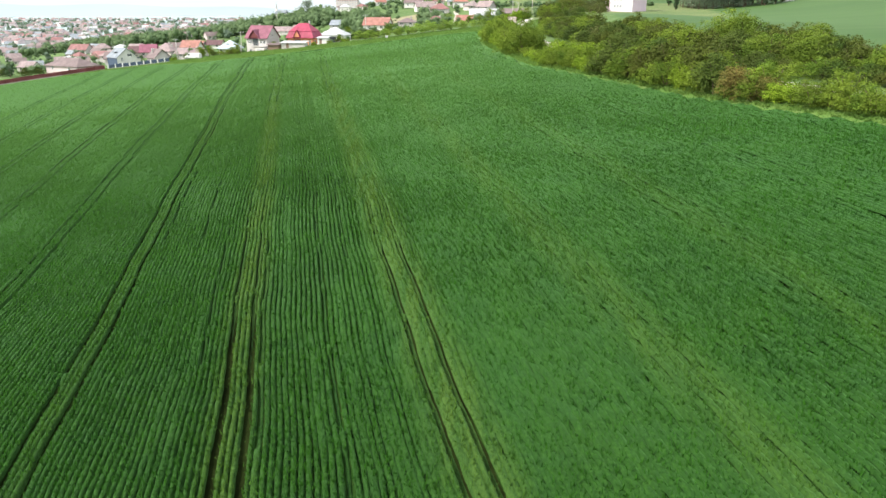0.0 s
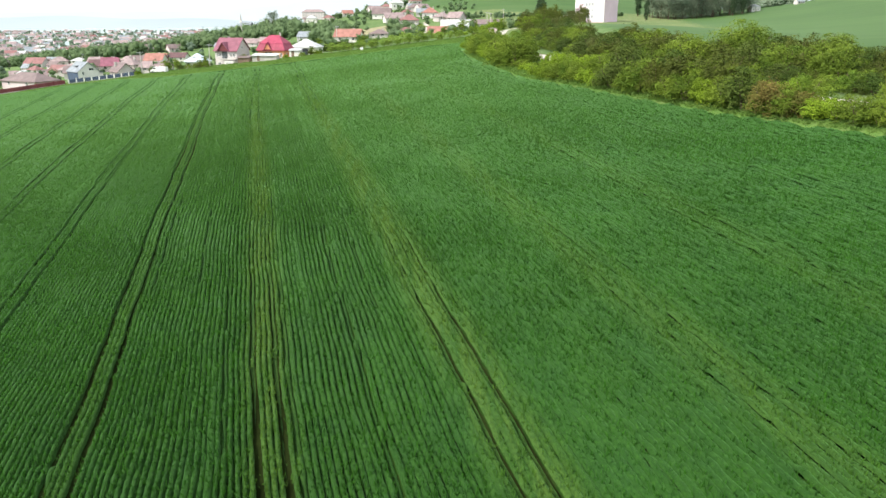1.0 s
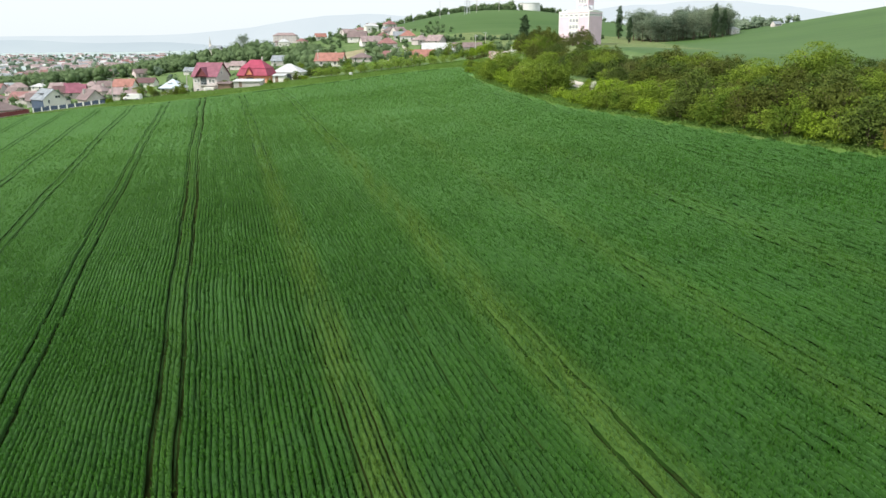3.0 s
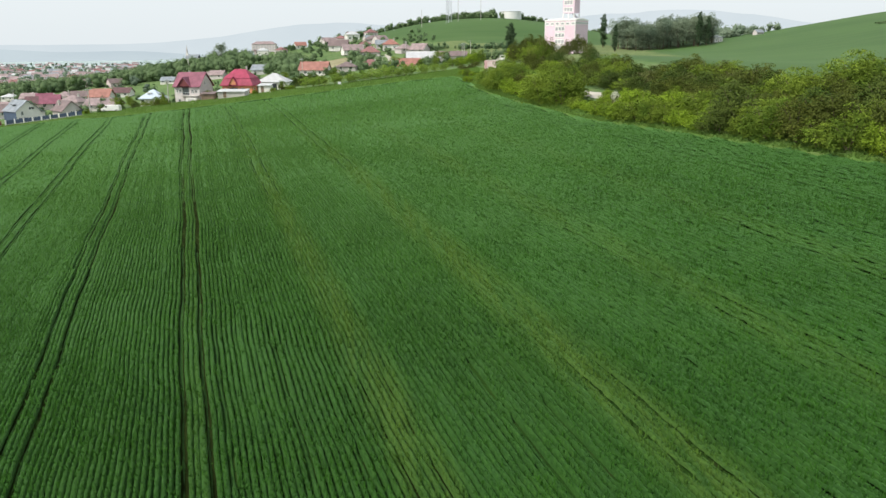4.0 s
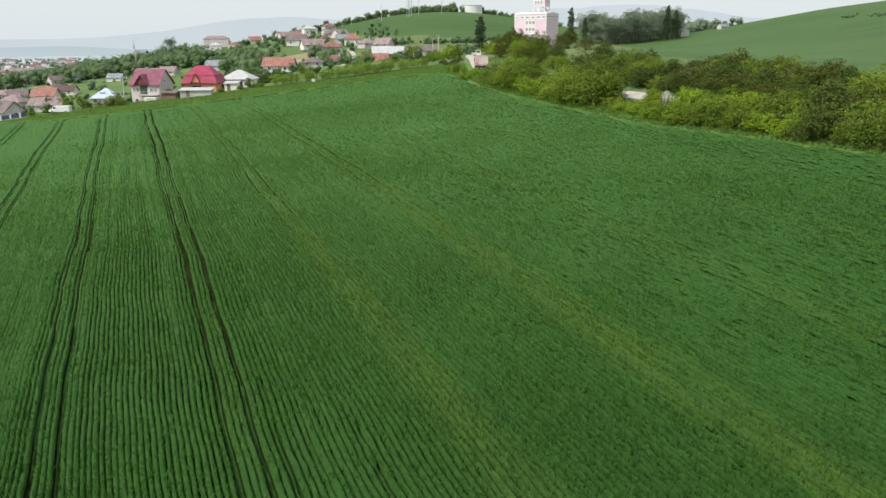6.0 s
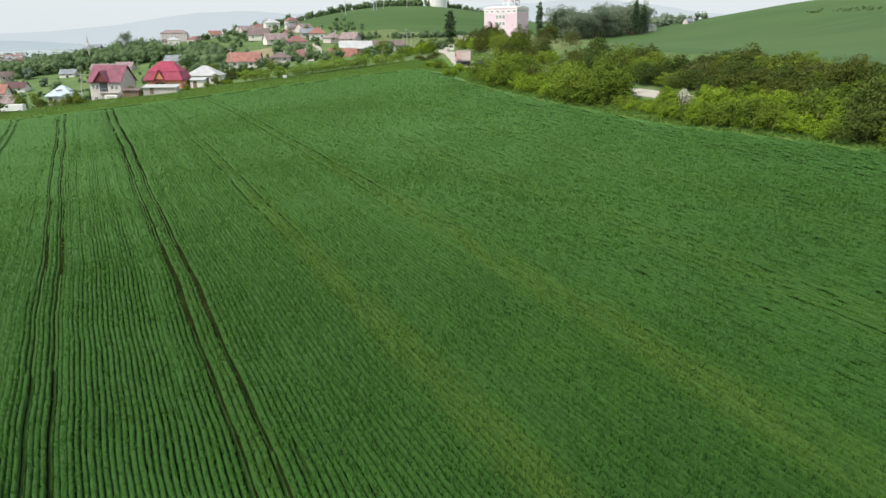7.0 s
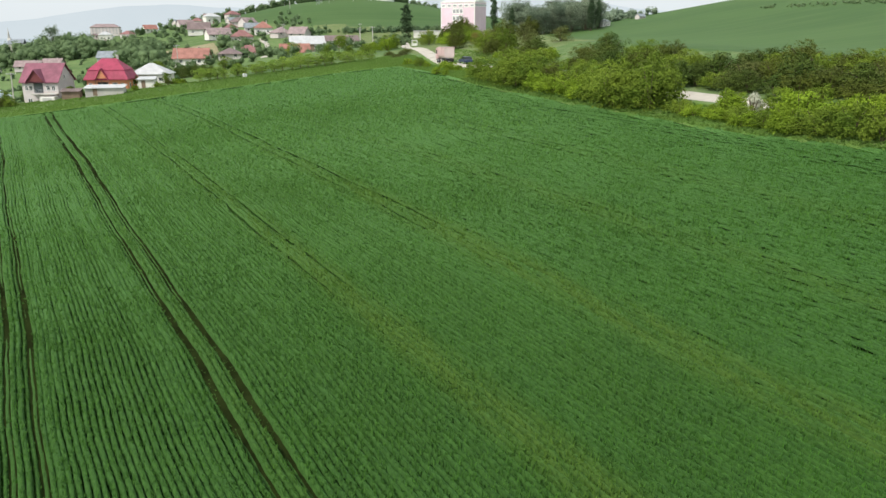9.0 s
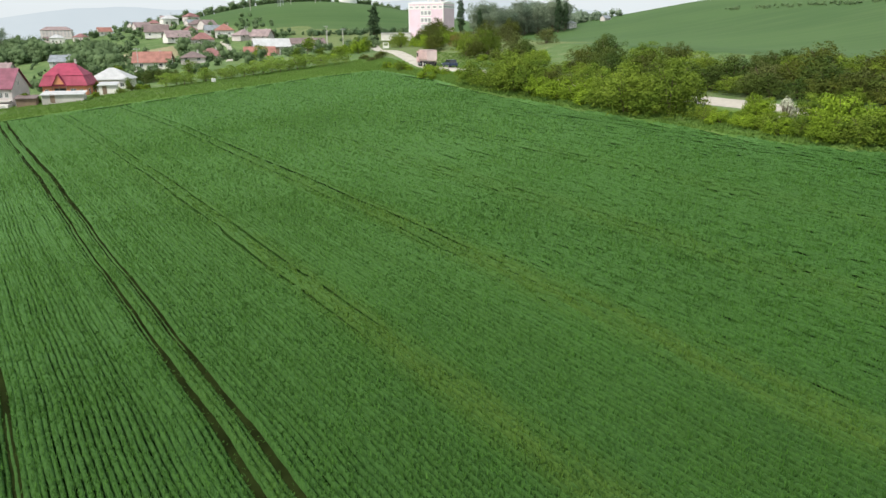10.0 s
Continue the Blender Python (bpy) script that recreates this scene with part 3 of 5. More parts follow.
def wheel_ruts():
    """Bare trodden soil in the wheel tracks, coloured dark for their shadow, lying in the gaps that the drill left."""
    for k, (track, cut) in rut_rows().items():
        if cut < 0.9:
            continue
        ss = np.arange(14, 285 if track < -10 else 74, 1.5)
        v = []
        for side in (-0.2, 0.2):
            cc = k * ROW_GAP + wander(k * ROW_GAP, ss) + side + 0.03 * np.sin(ss * 1.7 + side * 9)
            x, y = plan(cc, ss)
            v.append(np.stack([x, y, height(x, y) - 0.44], -1))
        ok = in_crop(v[0][:, 0], v[0][:, 1], 1.5) & in_view(v[0][:, 0], v[0][:, 1], 1.5)
        if ok.sum() < 4:
            continue
        v = np.stack([v[0][ok], v[1][ok]], 1).reshape(-1, 3)
        i = np.arange(0, len(v) - 2, 2)
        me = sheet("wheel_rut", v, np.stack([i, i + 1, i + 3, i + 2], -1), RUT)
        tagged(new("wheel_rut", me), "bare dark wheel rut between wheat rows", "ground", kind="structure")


wheel_ruts()


def build_verge():
    """Rough grass between the crop, the hedge and the gardens."""
    rng = np.random.default_rng(6)
    y = rng.uniform(30, 252, 26000)
    x = hedge_x(y) + rng.uniform(-2.2, 6.5, len(y))
    x2, y2 = rng.uniform(-130, 24, 34000), rng.uniform(236, 275, 34000)
    x3, y3 = rng.uniform(8, 34, 6000), rng.uniform(200, 262, 6000)
    x, y = np.r_[x, x2, x3], np.r_[y, y2, y3]
    ok = ~in_crop(x, y, -0.1)
    road_x = np.interp(y, ROAD[:, 1], ROAD[:, 0])
    ok &= np.abs(x - road_x) > 3.4
    x, y = x[ok], y[ok]
    v = tufts(rng, x, y, height(x, y) - 0.03, 0.13, rng.uniform(0.12, 0.36, len(x)), 0.22, 0.12, 3)
    me = sheet("verge_grass", v, np.arange(len(v)).reshape(-1, 3), GRASS_BLADE)
    return tagged(new("verge_grass", me), "rough yellowish grass along the field's edge", "grass", kind="stuff")


build_verge()


# ---- trees and bushes ----
def leaves(rng, blobs, count, size, squash=0.8, under=-0.3, loose=0.42, ragged=0.34):
    """Small kinked leaf sprays over the skins of several lumps; blobs are (x, y, z, rx, ry, rz)."""
    blobs = np.array(blobs, float)
    area = blobs[:, 3] * blobs[:, 5]
    which = rng.choice(len(blobs), count, p=area / area.sum())
    d = rng.normal(0, 1, (count, 3))
    d[:, 2] = np.where(d[:, 2] < under, -d[:, 2], d[:, 2])
    d /= np.linalg.norm(d, axis=1, keepdims=True)
    r = 1 - np.abs(rng.normal(0, 0.17, count))
    sprig = rng.uniform(0, 1, count) < 0.22
    r = np.where(sprig, 1 + np.abs(rng.normal(0, 0.1, count)) * (0.6 + 0.6 * np.maximum(d[:, 2], 0)), r)
    lump = 1 + ragged * np.sin(d[:, 0] * 9 + which) * np.sin(d[:, 1] * 8 + which * 2) * np.cos(d[:, 2] * 7)
    p = blobs[which, :3] + d * blobs[which, 3:] * (r * lump)[:, None]
    n = d + rng.normal(0, loose, (count, 3)) + np.array((0, 0, 0.3))
    n /= np.linalg.norm(n, axis=1, keepdims=True)
    t = np.cross(n, rng.normal(0, 1, (count, 3)))
    t /= np.linalg.norm(t, axis=1, keepdims=True)
    b = np.cross(n, t)
    s = size * rng.uniform(0.55, 1.35, count)[:, None]
    q = np.empty((count, 3, 3))
    q[:, 0], q[:, 1] = p - t * s * squash - n * s * 0.15, p + t * s * squash - n * s * 0.15
    q[:, 2] = p + b * s * 1.25 + n * s * 0.2
    q[:, :, 2] = np.maximum(q[:, :, 2], 0.03)
    return q.reshape(-1, 3)


GOLDEN = (1 + 5 ** 0.5) / 2
LUMP_V = np.array([(a, b * GOLDEN, 0) for a in (-1, 1) for b in (-1, 1)] + [(0, a, b * GOLDEN) for a in (-1, 1) for b in (-1, 1)] + [(b * GOLDEN, 0, a) for a in (-1, 1) for b in (-1, 1)]) / 1.902
LUMP_F = np.array([f for f in itertools.combinations(range(12), 3) if all(np.linalg.norm(LUMP_V[a] - LUMP_V[b]) < 1.1 for a, b in itertools.combinations(f, 2))])
LUMP_F = np.array([(a, b, c) if np.dot(np.cross(LUMP_V[b] - LUMP_V[a], LUMP_V[c] - LUMP_V[a]), LUMP_V[a]) > 0 else (a, c, b) for a, b, c in LUMP_F])


def clumps(rng, blobs, each, small=(0.34, 0.58)):
    """Leafy branch ends: smaller lumps that sit on the outside of the given ones."""
    out = []
    for x, y, z, rx, ry, rz in blobs:
        for _ in range(each):
            d = rng.normal(0, 1, 3) + np.array((0, 0, 0.35))
            d /= np.linalg.norm(d)
            k, r = rng.uniform(*small), rng.uniform(0.75, 1.1)
            out.append((x + d[0] * rx * r, y + d[1] * ry * r, max(z + d[2] * rz * r, 0.1), rx * k, ry * k, min(rx, rz) * k * 0.85))
    return out


def crown_mesh(name, rng, blobs, count, size, material, each=5, small=(0.34, 0.58)):
    """A crown of single leaf sprays, gathered into branch-end clumps round the main lumps."""
    ends = clumps(rng, blobs, each, small)
    v = np.concatenate((leaves(rng, ends, int(count * 0.68), size, 0.6), leaves(rng, blobs, count - int(count * 0.68), size, 0.6)))
    return sheet(name, v, np.arange(len(v)).reshape(-1, 3), material)


def stems(rng, height_, spread, count, radius):
    bm = bmesh.new()
    for i in range(count):
        a = i * math.tau / count + rng.uniform(-0.5, 0.5)
        foot = (rng.uniform(-0.25, 0.25), rng.uniform(-0.25, 0.25), -0.3)
        mid = (math.cos(a) * spread * 0.35, math.sin(a) * spread * 0.35, height_ * 0.5)
        tip = (math.cos(a) * spread * 0.8, math.sin(a) * spread * 0.8, height_ * rng.uniform(0.8, 1.0))
        tube(bm, foot, mid, radius, radius * 0.65, 6)
        tube(bm, mid, tip, radius * 0.65, radius * 0.2, 6)
    return bm


def bush_template(seed, wide, tall, lumps, count, size, material, label, group):
    rng = np.random.default_rng(seed)
    ob = thing("bush", label, "bush", (0, 0, -500), group=group)
    blobs = []
    for i in range(lumps):
        a, r = rng.uniform(0, math.tau), wide * 0.5 * math.sqrt(rng.uniform(0, 1)) * 0.75
        k = rng.uniform(0.26, 0.42)
        top = tall * (1 - 0.45 * (r / (wide * 0.5)) ** 2) * rng.uniform(0.72, 1.0)
        rz = min(top * 0.5, wide * k * 0.75)
        blobs.append((r * math.cos(a), r * math.sin(a), top - rz, wide * k * 0.62, wide * k * 0.62, rz))
        blobs.append((r * math.cos(a) * 1.15, r * math.sin(a) * 1.15, (top - rz) * 0.5, wide * k * 0.6, wide * k * 0.6, (top - rz) * 0.6 + 0.2))
    link("crown", crown_mesh("crown", rng, blobs, count, size, material), LEAF_MID, ob)
    ob.children[0].data.materials.clear()
    ob.children[0].data.materials.append(material)
    part("stem", stems(rng, tall * 0.8, wide * 0.35, 5, 0.09), BARK, ob)
    return ob


def set_down(template, x, y, turn=0.0, size=1.0, tall=1.0, sink=0.1):
    m = pose(x, y, ground_z(x, y) - sink, 0, 0, turn) @ Matrix.Diagonal((size, size, size * tall, 1))
    ob = copy_thing(template, Matrix.Identity(4))
    ob.matrix_world = m
    return ob


def drop(template):
    for o in (*template.children_recursive, template):
        bpy.data.objects.remove(o)


BUSHES = {
    "light": bush_template(11, 5.0, 3.4, 10, 5949, 0.128, LEAF_LIGHT, "bright green leafy shrub at the field's edge", "hedgerow"),
    "mid": bush_template(12, 5.6, 4.4, 10, 6188, 0.132, LEAF_MID, "dense green hedgerow shrub beside the road", "hedgerow"),
    "round": bush_template(13, 7.0, 6.4, 13, 8329, 0.151, LEAF_MID, "tall rounded green bush in the hedgerow", "hedgerow"),
    "dark": bush_template(14, 6.0, 5.0, 10, 5712, 0.146, LEAF_DARK, "dark olive thicket shrub on the bank", "thicket"),
    "brown": bush_template(15, 5.2, 4.4, 10, 4997, 0.141, LEAF_BROWN, "reddish-brown shrub among green bushes", "hedgerow"),
    "olive": bush_template(17, 6.0, 5.2, 10, 5712, 0.141, LEAF_OLIVE, "olive-green thicket shrub on the roadside bank", "thicket"),
    "grey": bush_template(18, 5.0, 4.2, 10, 4045, 0.132, LEAF_GREY, "thin grey-brown shrub in the hedgerow", "hedgerow"),
    "bloom": bush_template(19, 2.4, 3.9, 5, 2100, 0.138, BLOSSOM, "white-blossoming shrub in the hedgerow", "hedgerow"),
    "small": bush_template(16, 2.2, 1.5, 6, 1546, 0.113, LEAF_LIGHT, "small green shrub in rough grass", "hedgerow"),
}


def along(line, s):
    seg = np.hypot(*np.diff(line, axis=0).T)
    at = np.r_[0, np.cumsum(seg)]
    x, y = np.interp(s, at, line[:, 0]), np.interp(s, at, line[:, 1])
    x2, y2 = np.interp(s + 0.5, at, line[:, 0]), np.interp(s + 0.5, at, line[:, 1])
    n = np.array((y2 - y, -(x2 - x)))
    return np.array((x, y)), n / (np.linalg.norm(n) + 1e-9), at[-1]


def plant_hedge():
    rng = np.random.default_rng(21)

    def put(kind, p, size, tall=1.0):
        set_down(BUSHES[kind], p[0], p[1], rng.uniform(0, 360), size, tall)

    s = 62.0
    while s < 262:
        p, n, _ = along(HEDGE, s)
        y = p[1]
        gap = 2.6
        if y > 190:
            if rng.uniform() < 0.55:
                put("small", p + n * rng.uniform(0.5, 4), rng.uniform(0.8, 1.3))
        elif y > 146:
            # tall unbroken stretch
            put(rng.choice(("mid", "mid", "light", "round")), p + n * 2.2, rng.uniform(0.8, 1.0) - 0.2 * (y > 180), rng.uniform(0.85, 1.0))
            if y < 183:
                put(rng.choice(("mid", "round", "light", "olive")), p + n * (5.0 + rng.uniform(-0.5, 0.5)), rng.uniform(0.8, 1.0), rng.uniform(0.9, 1.1))
            gap = 3.5
        elif y > 128:
            # low growth that leaves the road in view
            if y < 141:
                put(rng.choice(("light", "small", "mid")), p + n * 2.4, rng.uniform(0.5, 0.62), 0.85)
            gap = 2.3
        elif y > 80:
            put(rng.choice(("light", "mid", "mid", "light") if y > 110 else ("mid", "mid", "olive", "dark", "light")), p + n * rng.uniform(1.5, 2.2), rng.uniform(0.6, 0.95), rng.uniform(0.8, 1.15))
            put(rng.choice(("mid", "dark", "olive", "light")) if y < 118 else "light", p + n * (4.6 + rng.uniform(-0.5, 0.5)), rng.uniform(0.9, 1.1), rng.uniform(0.95, 1.15))
            gap = 3.1
        else:
            put(rng.choice(("light", "mid", "light")), p + n * 2.2, rng.uniform(0.6, 0.85), 0.9)
            gap = 2.3
        s += gap * rng.uniform(0.85, 1.15)
    # shrubs in the gardens by the field
    for x, y, kind, size in ((-75.5, 270.5, "olive", 0.5), (-73.4, 269, "mid", 0.55), (-77.5, 272, "mid", 0.5), (-59.6, 276, "mid", 0.55), (-58.8, 273, "dark", 0.45), (-38.5, 276.5, "olive", 0.4), (-41, 272.5, "mid", 0.4),
                             (-36.5, 277.5, "small", 1.1), (-34.8, 275, "small", 1.0), (-46.2, 271, "small", 1.0), (-81, 275, "mid", 0.5), (-84.5, 277, "dark", 0.5), (-92.5, 276, "mid", 0.45), (-95, 280, "olive", 0.5), (-103, 282, "mid", 0.4), (-99.5, 278, "small", 1.2)):
        put(kind, (x, y), size, 0.95)
    put("round", (15.6, 146.0), 1.05, 1.0)
    put("round", (13.4, 151.0), 0.95, 1.0)
    put("bloom", (19.4, 133.5), 0.85, 0.95)
    put("light", (16.6, 131.5), 0.62, 0.95)
    put("light", (20.6, 138.0), 0.7, 1.15)
    put("light", (18.0, 137.5), 0.5, 0.9)
    put("mid", (22.6, 133.0), 0.75, 0.9)
    put("mid", (14.2, 229.0), 0.42, 1.35)
    put("small", (10.6, 207.5), 1.0)
    put("small", (10.9, 203.5), 0.9)
    put("brown", (32.6, 83.0), 0.95, 1.0)
    put("brown", (34.6, 80.5), 0.7, 1.0)
    put("mid", (39.4, 72.5), 0.8, 1.15)
    put("light", (19.8, 137.5), 0.6, 1.1)
    s = 52.0
    while s < 200:
        p, n, _ = along(HEDGE, s)
        if 60 < p[1] < 192:
            put(rng.choice(("dark", "olive", "mid")), p + n * ((14.2 if p[1] > 112 else 12.4) + rng.uniform(-0.6, 0.6)), rng.uniform(0.55, 0.8), rng.uniform(0.6, 0.85))
        for off in (17.5, 23.0):
            if p[1] > 150 and off > 22 and rng.uniform() < 0.6:
                continue
            kind = rng.choice(("dark", "olive", "mid", "round", "grey"), p=(0.3, 0.3, 0.15, 0.1, 0.15))
            put(kind, p + n * (off + rng.uniform(-1.6, 1.6)), rng.uniform(0.75, 1.05), rng.uniform(0.7, 0.95))
        s += rng.uniform(2.6, 3.4)
    # along the road's bend and behind the truck
    for x, y, kind, size, tall in ((21.5, 130, "light", 0.6, 0.9), (23.5, 127, "light", 0.7, 0.9), (26.5, 124, "mid", 0.7, 0.9), (29, 120, "light", 0.75, 0.9), (24.6, 131, "olive", 0.55, 0.9),
                                   (36.0, 268, "light", 1.3, 1.0), (38.5, 275, "olive", 1.25, 1.0), (34.0, 259, "olive", 1.0, 1.0), (41.5, 266, "light", 1.15, 0.95), (44, 274, "mid", 1.15, 1.0), (40, 256, "brown", 0.95, 0.9),
                                   (32.6, 236, "mid", 1.0, 1.35), (34.8, 230, "mid", 1.0, 1.4), (37.5, 236, "olive", 1.1, 1.3), (36, 243, "light", 0.9, 1.3), (31.5, 229, "olive", 0.8, 1.1), (38, 224, "grey", 0.9, 1.1),
                                   (30, 312, "light", 1.2, 1.2), (26.5, 318, "light", 1.0, 1.1), (34, 322, "mid", 1.2, 1.1), (22, 308, "mid", 0.9, 0.9), (18, 300, "light", 0.7, 0.8),
                                   (22, 268, "grey", 0.6, 0.6), (19.5, 266, "grey", 0.6, 0.5), (24.5, 273, "olive", 0.6, 0.6), (20, 274, "olive", 0.5, 0.6),
                                   (31, 207, "dark", 0.8, 0.9), (34, 212, "dark", 0.8, 0.9), (28.5, 213, "olive", 0.6, 0.9), (29.5, 221, "light", 0.6, 0.8), (27.6, 203, "olive", 0.8, 0.9), (30, 199, "light", 0.9, 0.8), (27, 195, "mid", 0.8, 0.9),
                                   (47, 244, "grey", 1.0, 1.1), (52, 252, "olive", 1.0, 1.2), (45, 222, "grey", 0.9, 1.0), (46, 286, "olive", 1.3, 1.2), (53, 300, "olive", 1.4, 1.2), (58, 322, "mid", 1.3, 1.1), (50, 312, "light", 1.2, 1.1), (62, 300, "grey", 1.2, 1.0), (66, 330, "olive", 1.3, 1.0), (52, 334, "mid", 1.3, 1.0)):
        put(kind, (x, y), size, tall)


plant_hedge()


def tree_template(name, seed, tall, trunk, blobs, count, size, material, label, group, each=5):
    """A tapered trunk with limbs that reach into the lumps of the crown."""
    rng = np.random.default_rng(seed)
    ob = thing(name, label, "tree", (0, 0, -500), group=group)
    bm = bmesh.new()
    fork = (rng.uniform(-0.1, 0.1), rng.uniform(-0.1, 0.1), tall * 0.35)
    tube(bm, (0, 0, -0.3), fork, trunk, trunk * 0.7, 8)
    for b in blobs[:6]:
        tube(bm, fork, b[:3], trunk * 0.55, trunk * 0.15, 6)
    part("trunk", bm, BARK, ob)
    me = crown_mesh("crown", rng, blobs, count, size, material, each)
    crown = new("crown", me)
    crown.parent = ob
    return ob


def round_blobs(seed, wide, tall, low, n=8):
    rng = np.random.default_rng(seed)
    out = []
    for _ in range(n):
        a, r = rng.uniform(0, math.tau), wide * 0.32 * math.sqrt(rng.uniform())
        k = wide * rng.uniform(0.2, 0.3)
        out.append((r * math.cos(a), r * math.sin(a), rng.uniform(low + k * 0.7, tall - k * 0.8), k, k, k * 0.85))
    return out


TREES = {
    "fruit": tree_template("fruit_tree", 51, 3.8, 0.11, round_blobs(51, 4.4, 4.0, 0.35, 10), 1900, 0.15, LEAF_ORCHARD, "small leafy fruit tree in the grass by the gardens", "orchard"),
    "garden": tree_template("garden_tree", 52, 5.5, 0.16, round_blobs(52, 5.0, 5.6, 1.0, 10), 2300, 0.17, LEAF_MID, "rounded green garden tree beside village houses", "garden trees"),
    "poplar": tree_template("poplar", 53, 17.5, 0.35, [(0.2 * math.sin(i * 2.1), 0.2 * math.cos(i * 1.7), 1.8 + i * 0.98, 2.0 * math.sin(math.pi * (i + 2.2) / 19.5) ** 0.55, 2.0 * math.sin(math.pi * (i + 2.2) / 19.5) ** 0.55, 1.5) for i in range(17)], 6200, 0.33, LEAF_CYPRESS, "tall narrow dark poplar", "poplars", 2),
    "tall": tree_template("tall_tree", 57, 15, 0.3, round_blobs(57, 9.5, 15.5, 0.6, 19), 3000, 0.36, LEAF_GROVE, "tall grey-green tree behind the mill", "grove"),
    "pine": tree_template("spruce", 55, 7.5, 0.18, [(0.0, 0.0, 1.2 + i * 0.8, 1.9 - i * 0.21, 1.9 - i * 0.21, 0.5) for i in range(8)], 1300, 0.2, LEAF_CYPRESS, "young dark spruce at the field's edge", ""),
}


def plant_trees():
    rng = np.random.default_rng(61)
    for x in np.arange(-31, 13, 2.3):
        y = 273 - 0.1 * (x + 30) + rng.uniform(-1.5, 1.5)
        set_down(TREES["fruit"], x + rng.uniform(-0.6, 0.6), y, rng.uniform(0, 360), rng.uniform(0.72, 1.12), rng.uniform(0.8, 1.0))
    for x in np.arange(-28, 14, 2.8):
        y = 282 + rng.uniform(-2, 3)
        set_down(TREES["garden" if rng.uniform() < 0.4 else "fruit"], x + rng.uniform(-1, 1), y, rng.uniform(0, 360), rng.uniform(0.5, 0.72), rng.uniform(0.8, 1.0))
    for x, y, k in ( (-60.5, 273, 0.6), (-46.5, 287, 0.6), (-38.5, 284, 0.55), (-76, 281, 0.7), (-79, 284, 0.6), (-88, 287, 0.8), (-91, 283, 0.6), (-72.5, 284, 0.7), (-96, 300, 0.9), (-22, 312, 0.9), (2, 330, 1.0), (14, 300, 0.8), (10, 315, 0.9), (20, 340, 1.0), (28, 372, 1.0), (-40, 330, 1.0), (-50, 320, 1.0), (-58, 312, 0.9)):
        set_down(TREES["garden"], x, y, rng.uniform(0, 360), k, rng.uniform(0.85, 1.1))
    for x, y, k in ((-38, 308, 0.6), (-36, 309.5, 0.65), (-34, 308, 0.7), (-32, 308.5, 0.65), (-30, 307, 0.7), (-28, 306.5, 0.65), (-26.3, 305.5, 0.55)):
        set_down(BUSHES["dark"], x, y, 40 * x, k, 1.1)
    set_down(TREES["poplar"], 67.4, 411, 20, 1.3, 0.66)
    set_down(TREES["poplar"], 138.5, 472, 0, 1.05, (34.3 - ground_z(138.5, 472)) / 18.4)
    for x, y, k in ((188, 449, 0.95), (131, 432, 0.7), (197, 456, 0.8)):
        set_down(TREES["poplar"], x, y, 40, k, 1.1)
    for i in range(54):
        x = 143 + 69 * rng.uniform()
        y = 447 + 0.35 * (x - 122) + rng.uniform(-15, 15)
        set_down(TREES["tall"], x, y, rng.uniform(0, 360), rng.uniform(0.8, 1.2), rng.uniform(0.85, 1.15), 0.3)
    set_down(TREES["tall"], -104, 588, 50, 0.85, 1.15)
    set_down(TREES["pine"], -152, 262, 0, 1.0)
    for x, y in ((-158, 258), (-163, 262), (-149, 266), (-156, 266), (-168, 258), (-145, 268)):
        set_down(BUSHES["dark"], x, y, 30 * x, 0.8, 0.8)


plant_trees()


def woods(name, label, spots, size, material, seed, count=46, leaf=0.5, each=2):
    """Far trees too many to count: lumpy crowns under a skin of leaf sprays, as one mesh."""
    rng = np.random.default_rng(seed)
    v, f, n = [], [], 0
    for x, y in spots:
        k = size * rng.uniform(0.55, 1.25)
        here = np.array((x, y, ground_z(x, y) - 0.2))
        tall = rng.uniform(0.8, 1.25)
        blobs = [(rng.uniform(-0.25, 0.25) * k, rng.uniform(-0.25, 0.25) * k, k * rng.uniform(0.3, 0.62) * tall, k * rng.uniform(0.24, 0.36), k * rng.uniform(0.24, 0.36), k * rng.uniform(0.22, 0.34) * tall) for _ in range(3)]
        blobs.append((0, 0, k * 0.2, k * 0.36, k * 0.36, k * 0.26))
        ends = clumps(rng, blobs, each, (0.4, 0.62))
        for b in blobs:
            v.append(LUMP_V * rng.uniform(0.6, 0.85, (12, 1)) * np.array(b[3:]) + np.array(b[:3]) + here)
            f.append(LUMP_F + n)
            n += 12
        q = leaves(rng, ends + blobs, count, leaf * k / 9, under=-2.0, loose=0.3, ragged=0.2) + here
        v.append(q)
        f.append(np.arange(len(q)).reshape(-1, 3) + n)
        n += len(q)
    me = sheet(name, np.concatenate(v), np.concatenate(f), material)
    return tagged(new(name, me), label, "trees", kind="stuff")


def scatter(rng, n, x0, x1, y0, y1, keep):
    out = []
    while len(out) < n:
        x, y = rng.uniform(x0, x1), rng.uniform(y0, y1)
        if keep(x, y, rng.uniform()):
            out.append((x, y))
    return out


RW = np.random.default_rng(31)


def in_wood(x, y, u):
    """The wooded slope: open strips on its western half, village gardens above and below it."""
    low = 415 + 95 * float(smooth(-45, -75, x)) + 20 * float(smooth(-80, -110, x)) + 8 * math.sin(x * 0.06)
    high = 640 - 125 * float(smooth(-112, -62, x)) - 24 * float(smooth(-60, -20, x))
    open_strip = math.sin(x * 0.045 + 1) * math.sin(y * 0.05 + x * 0.012) < (-0.15 if x < -90 else -0.5)
    yard = -42 < x < -12 and 400 < y < 497
    return low < y < high and x < -12 - 0.16 * (y - 500) and not yard and not open_strip


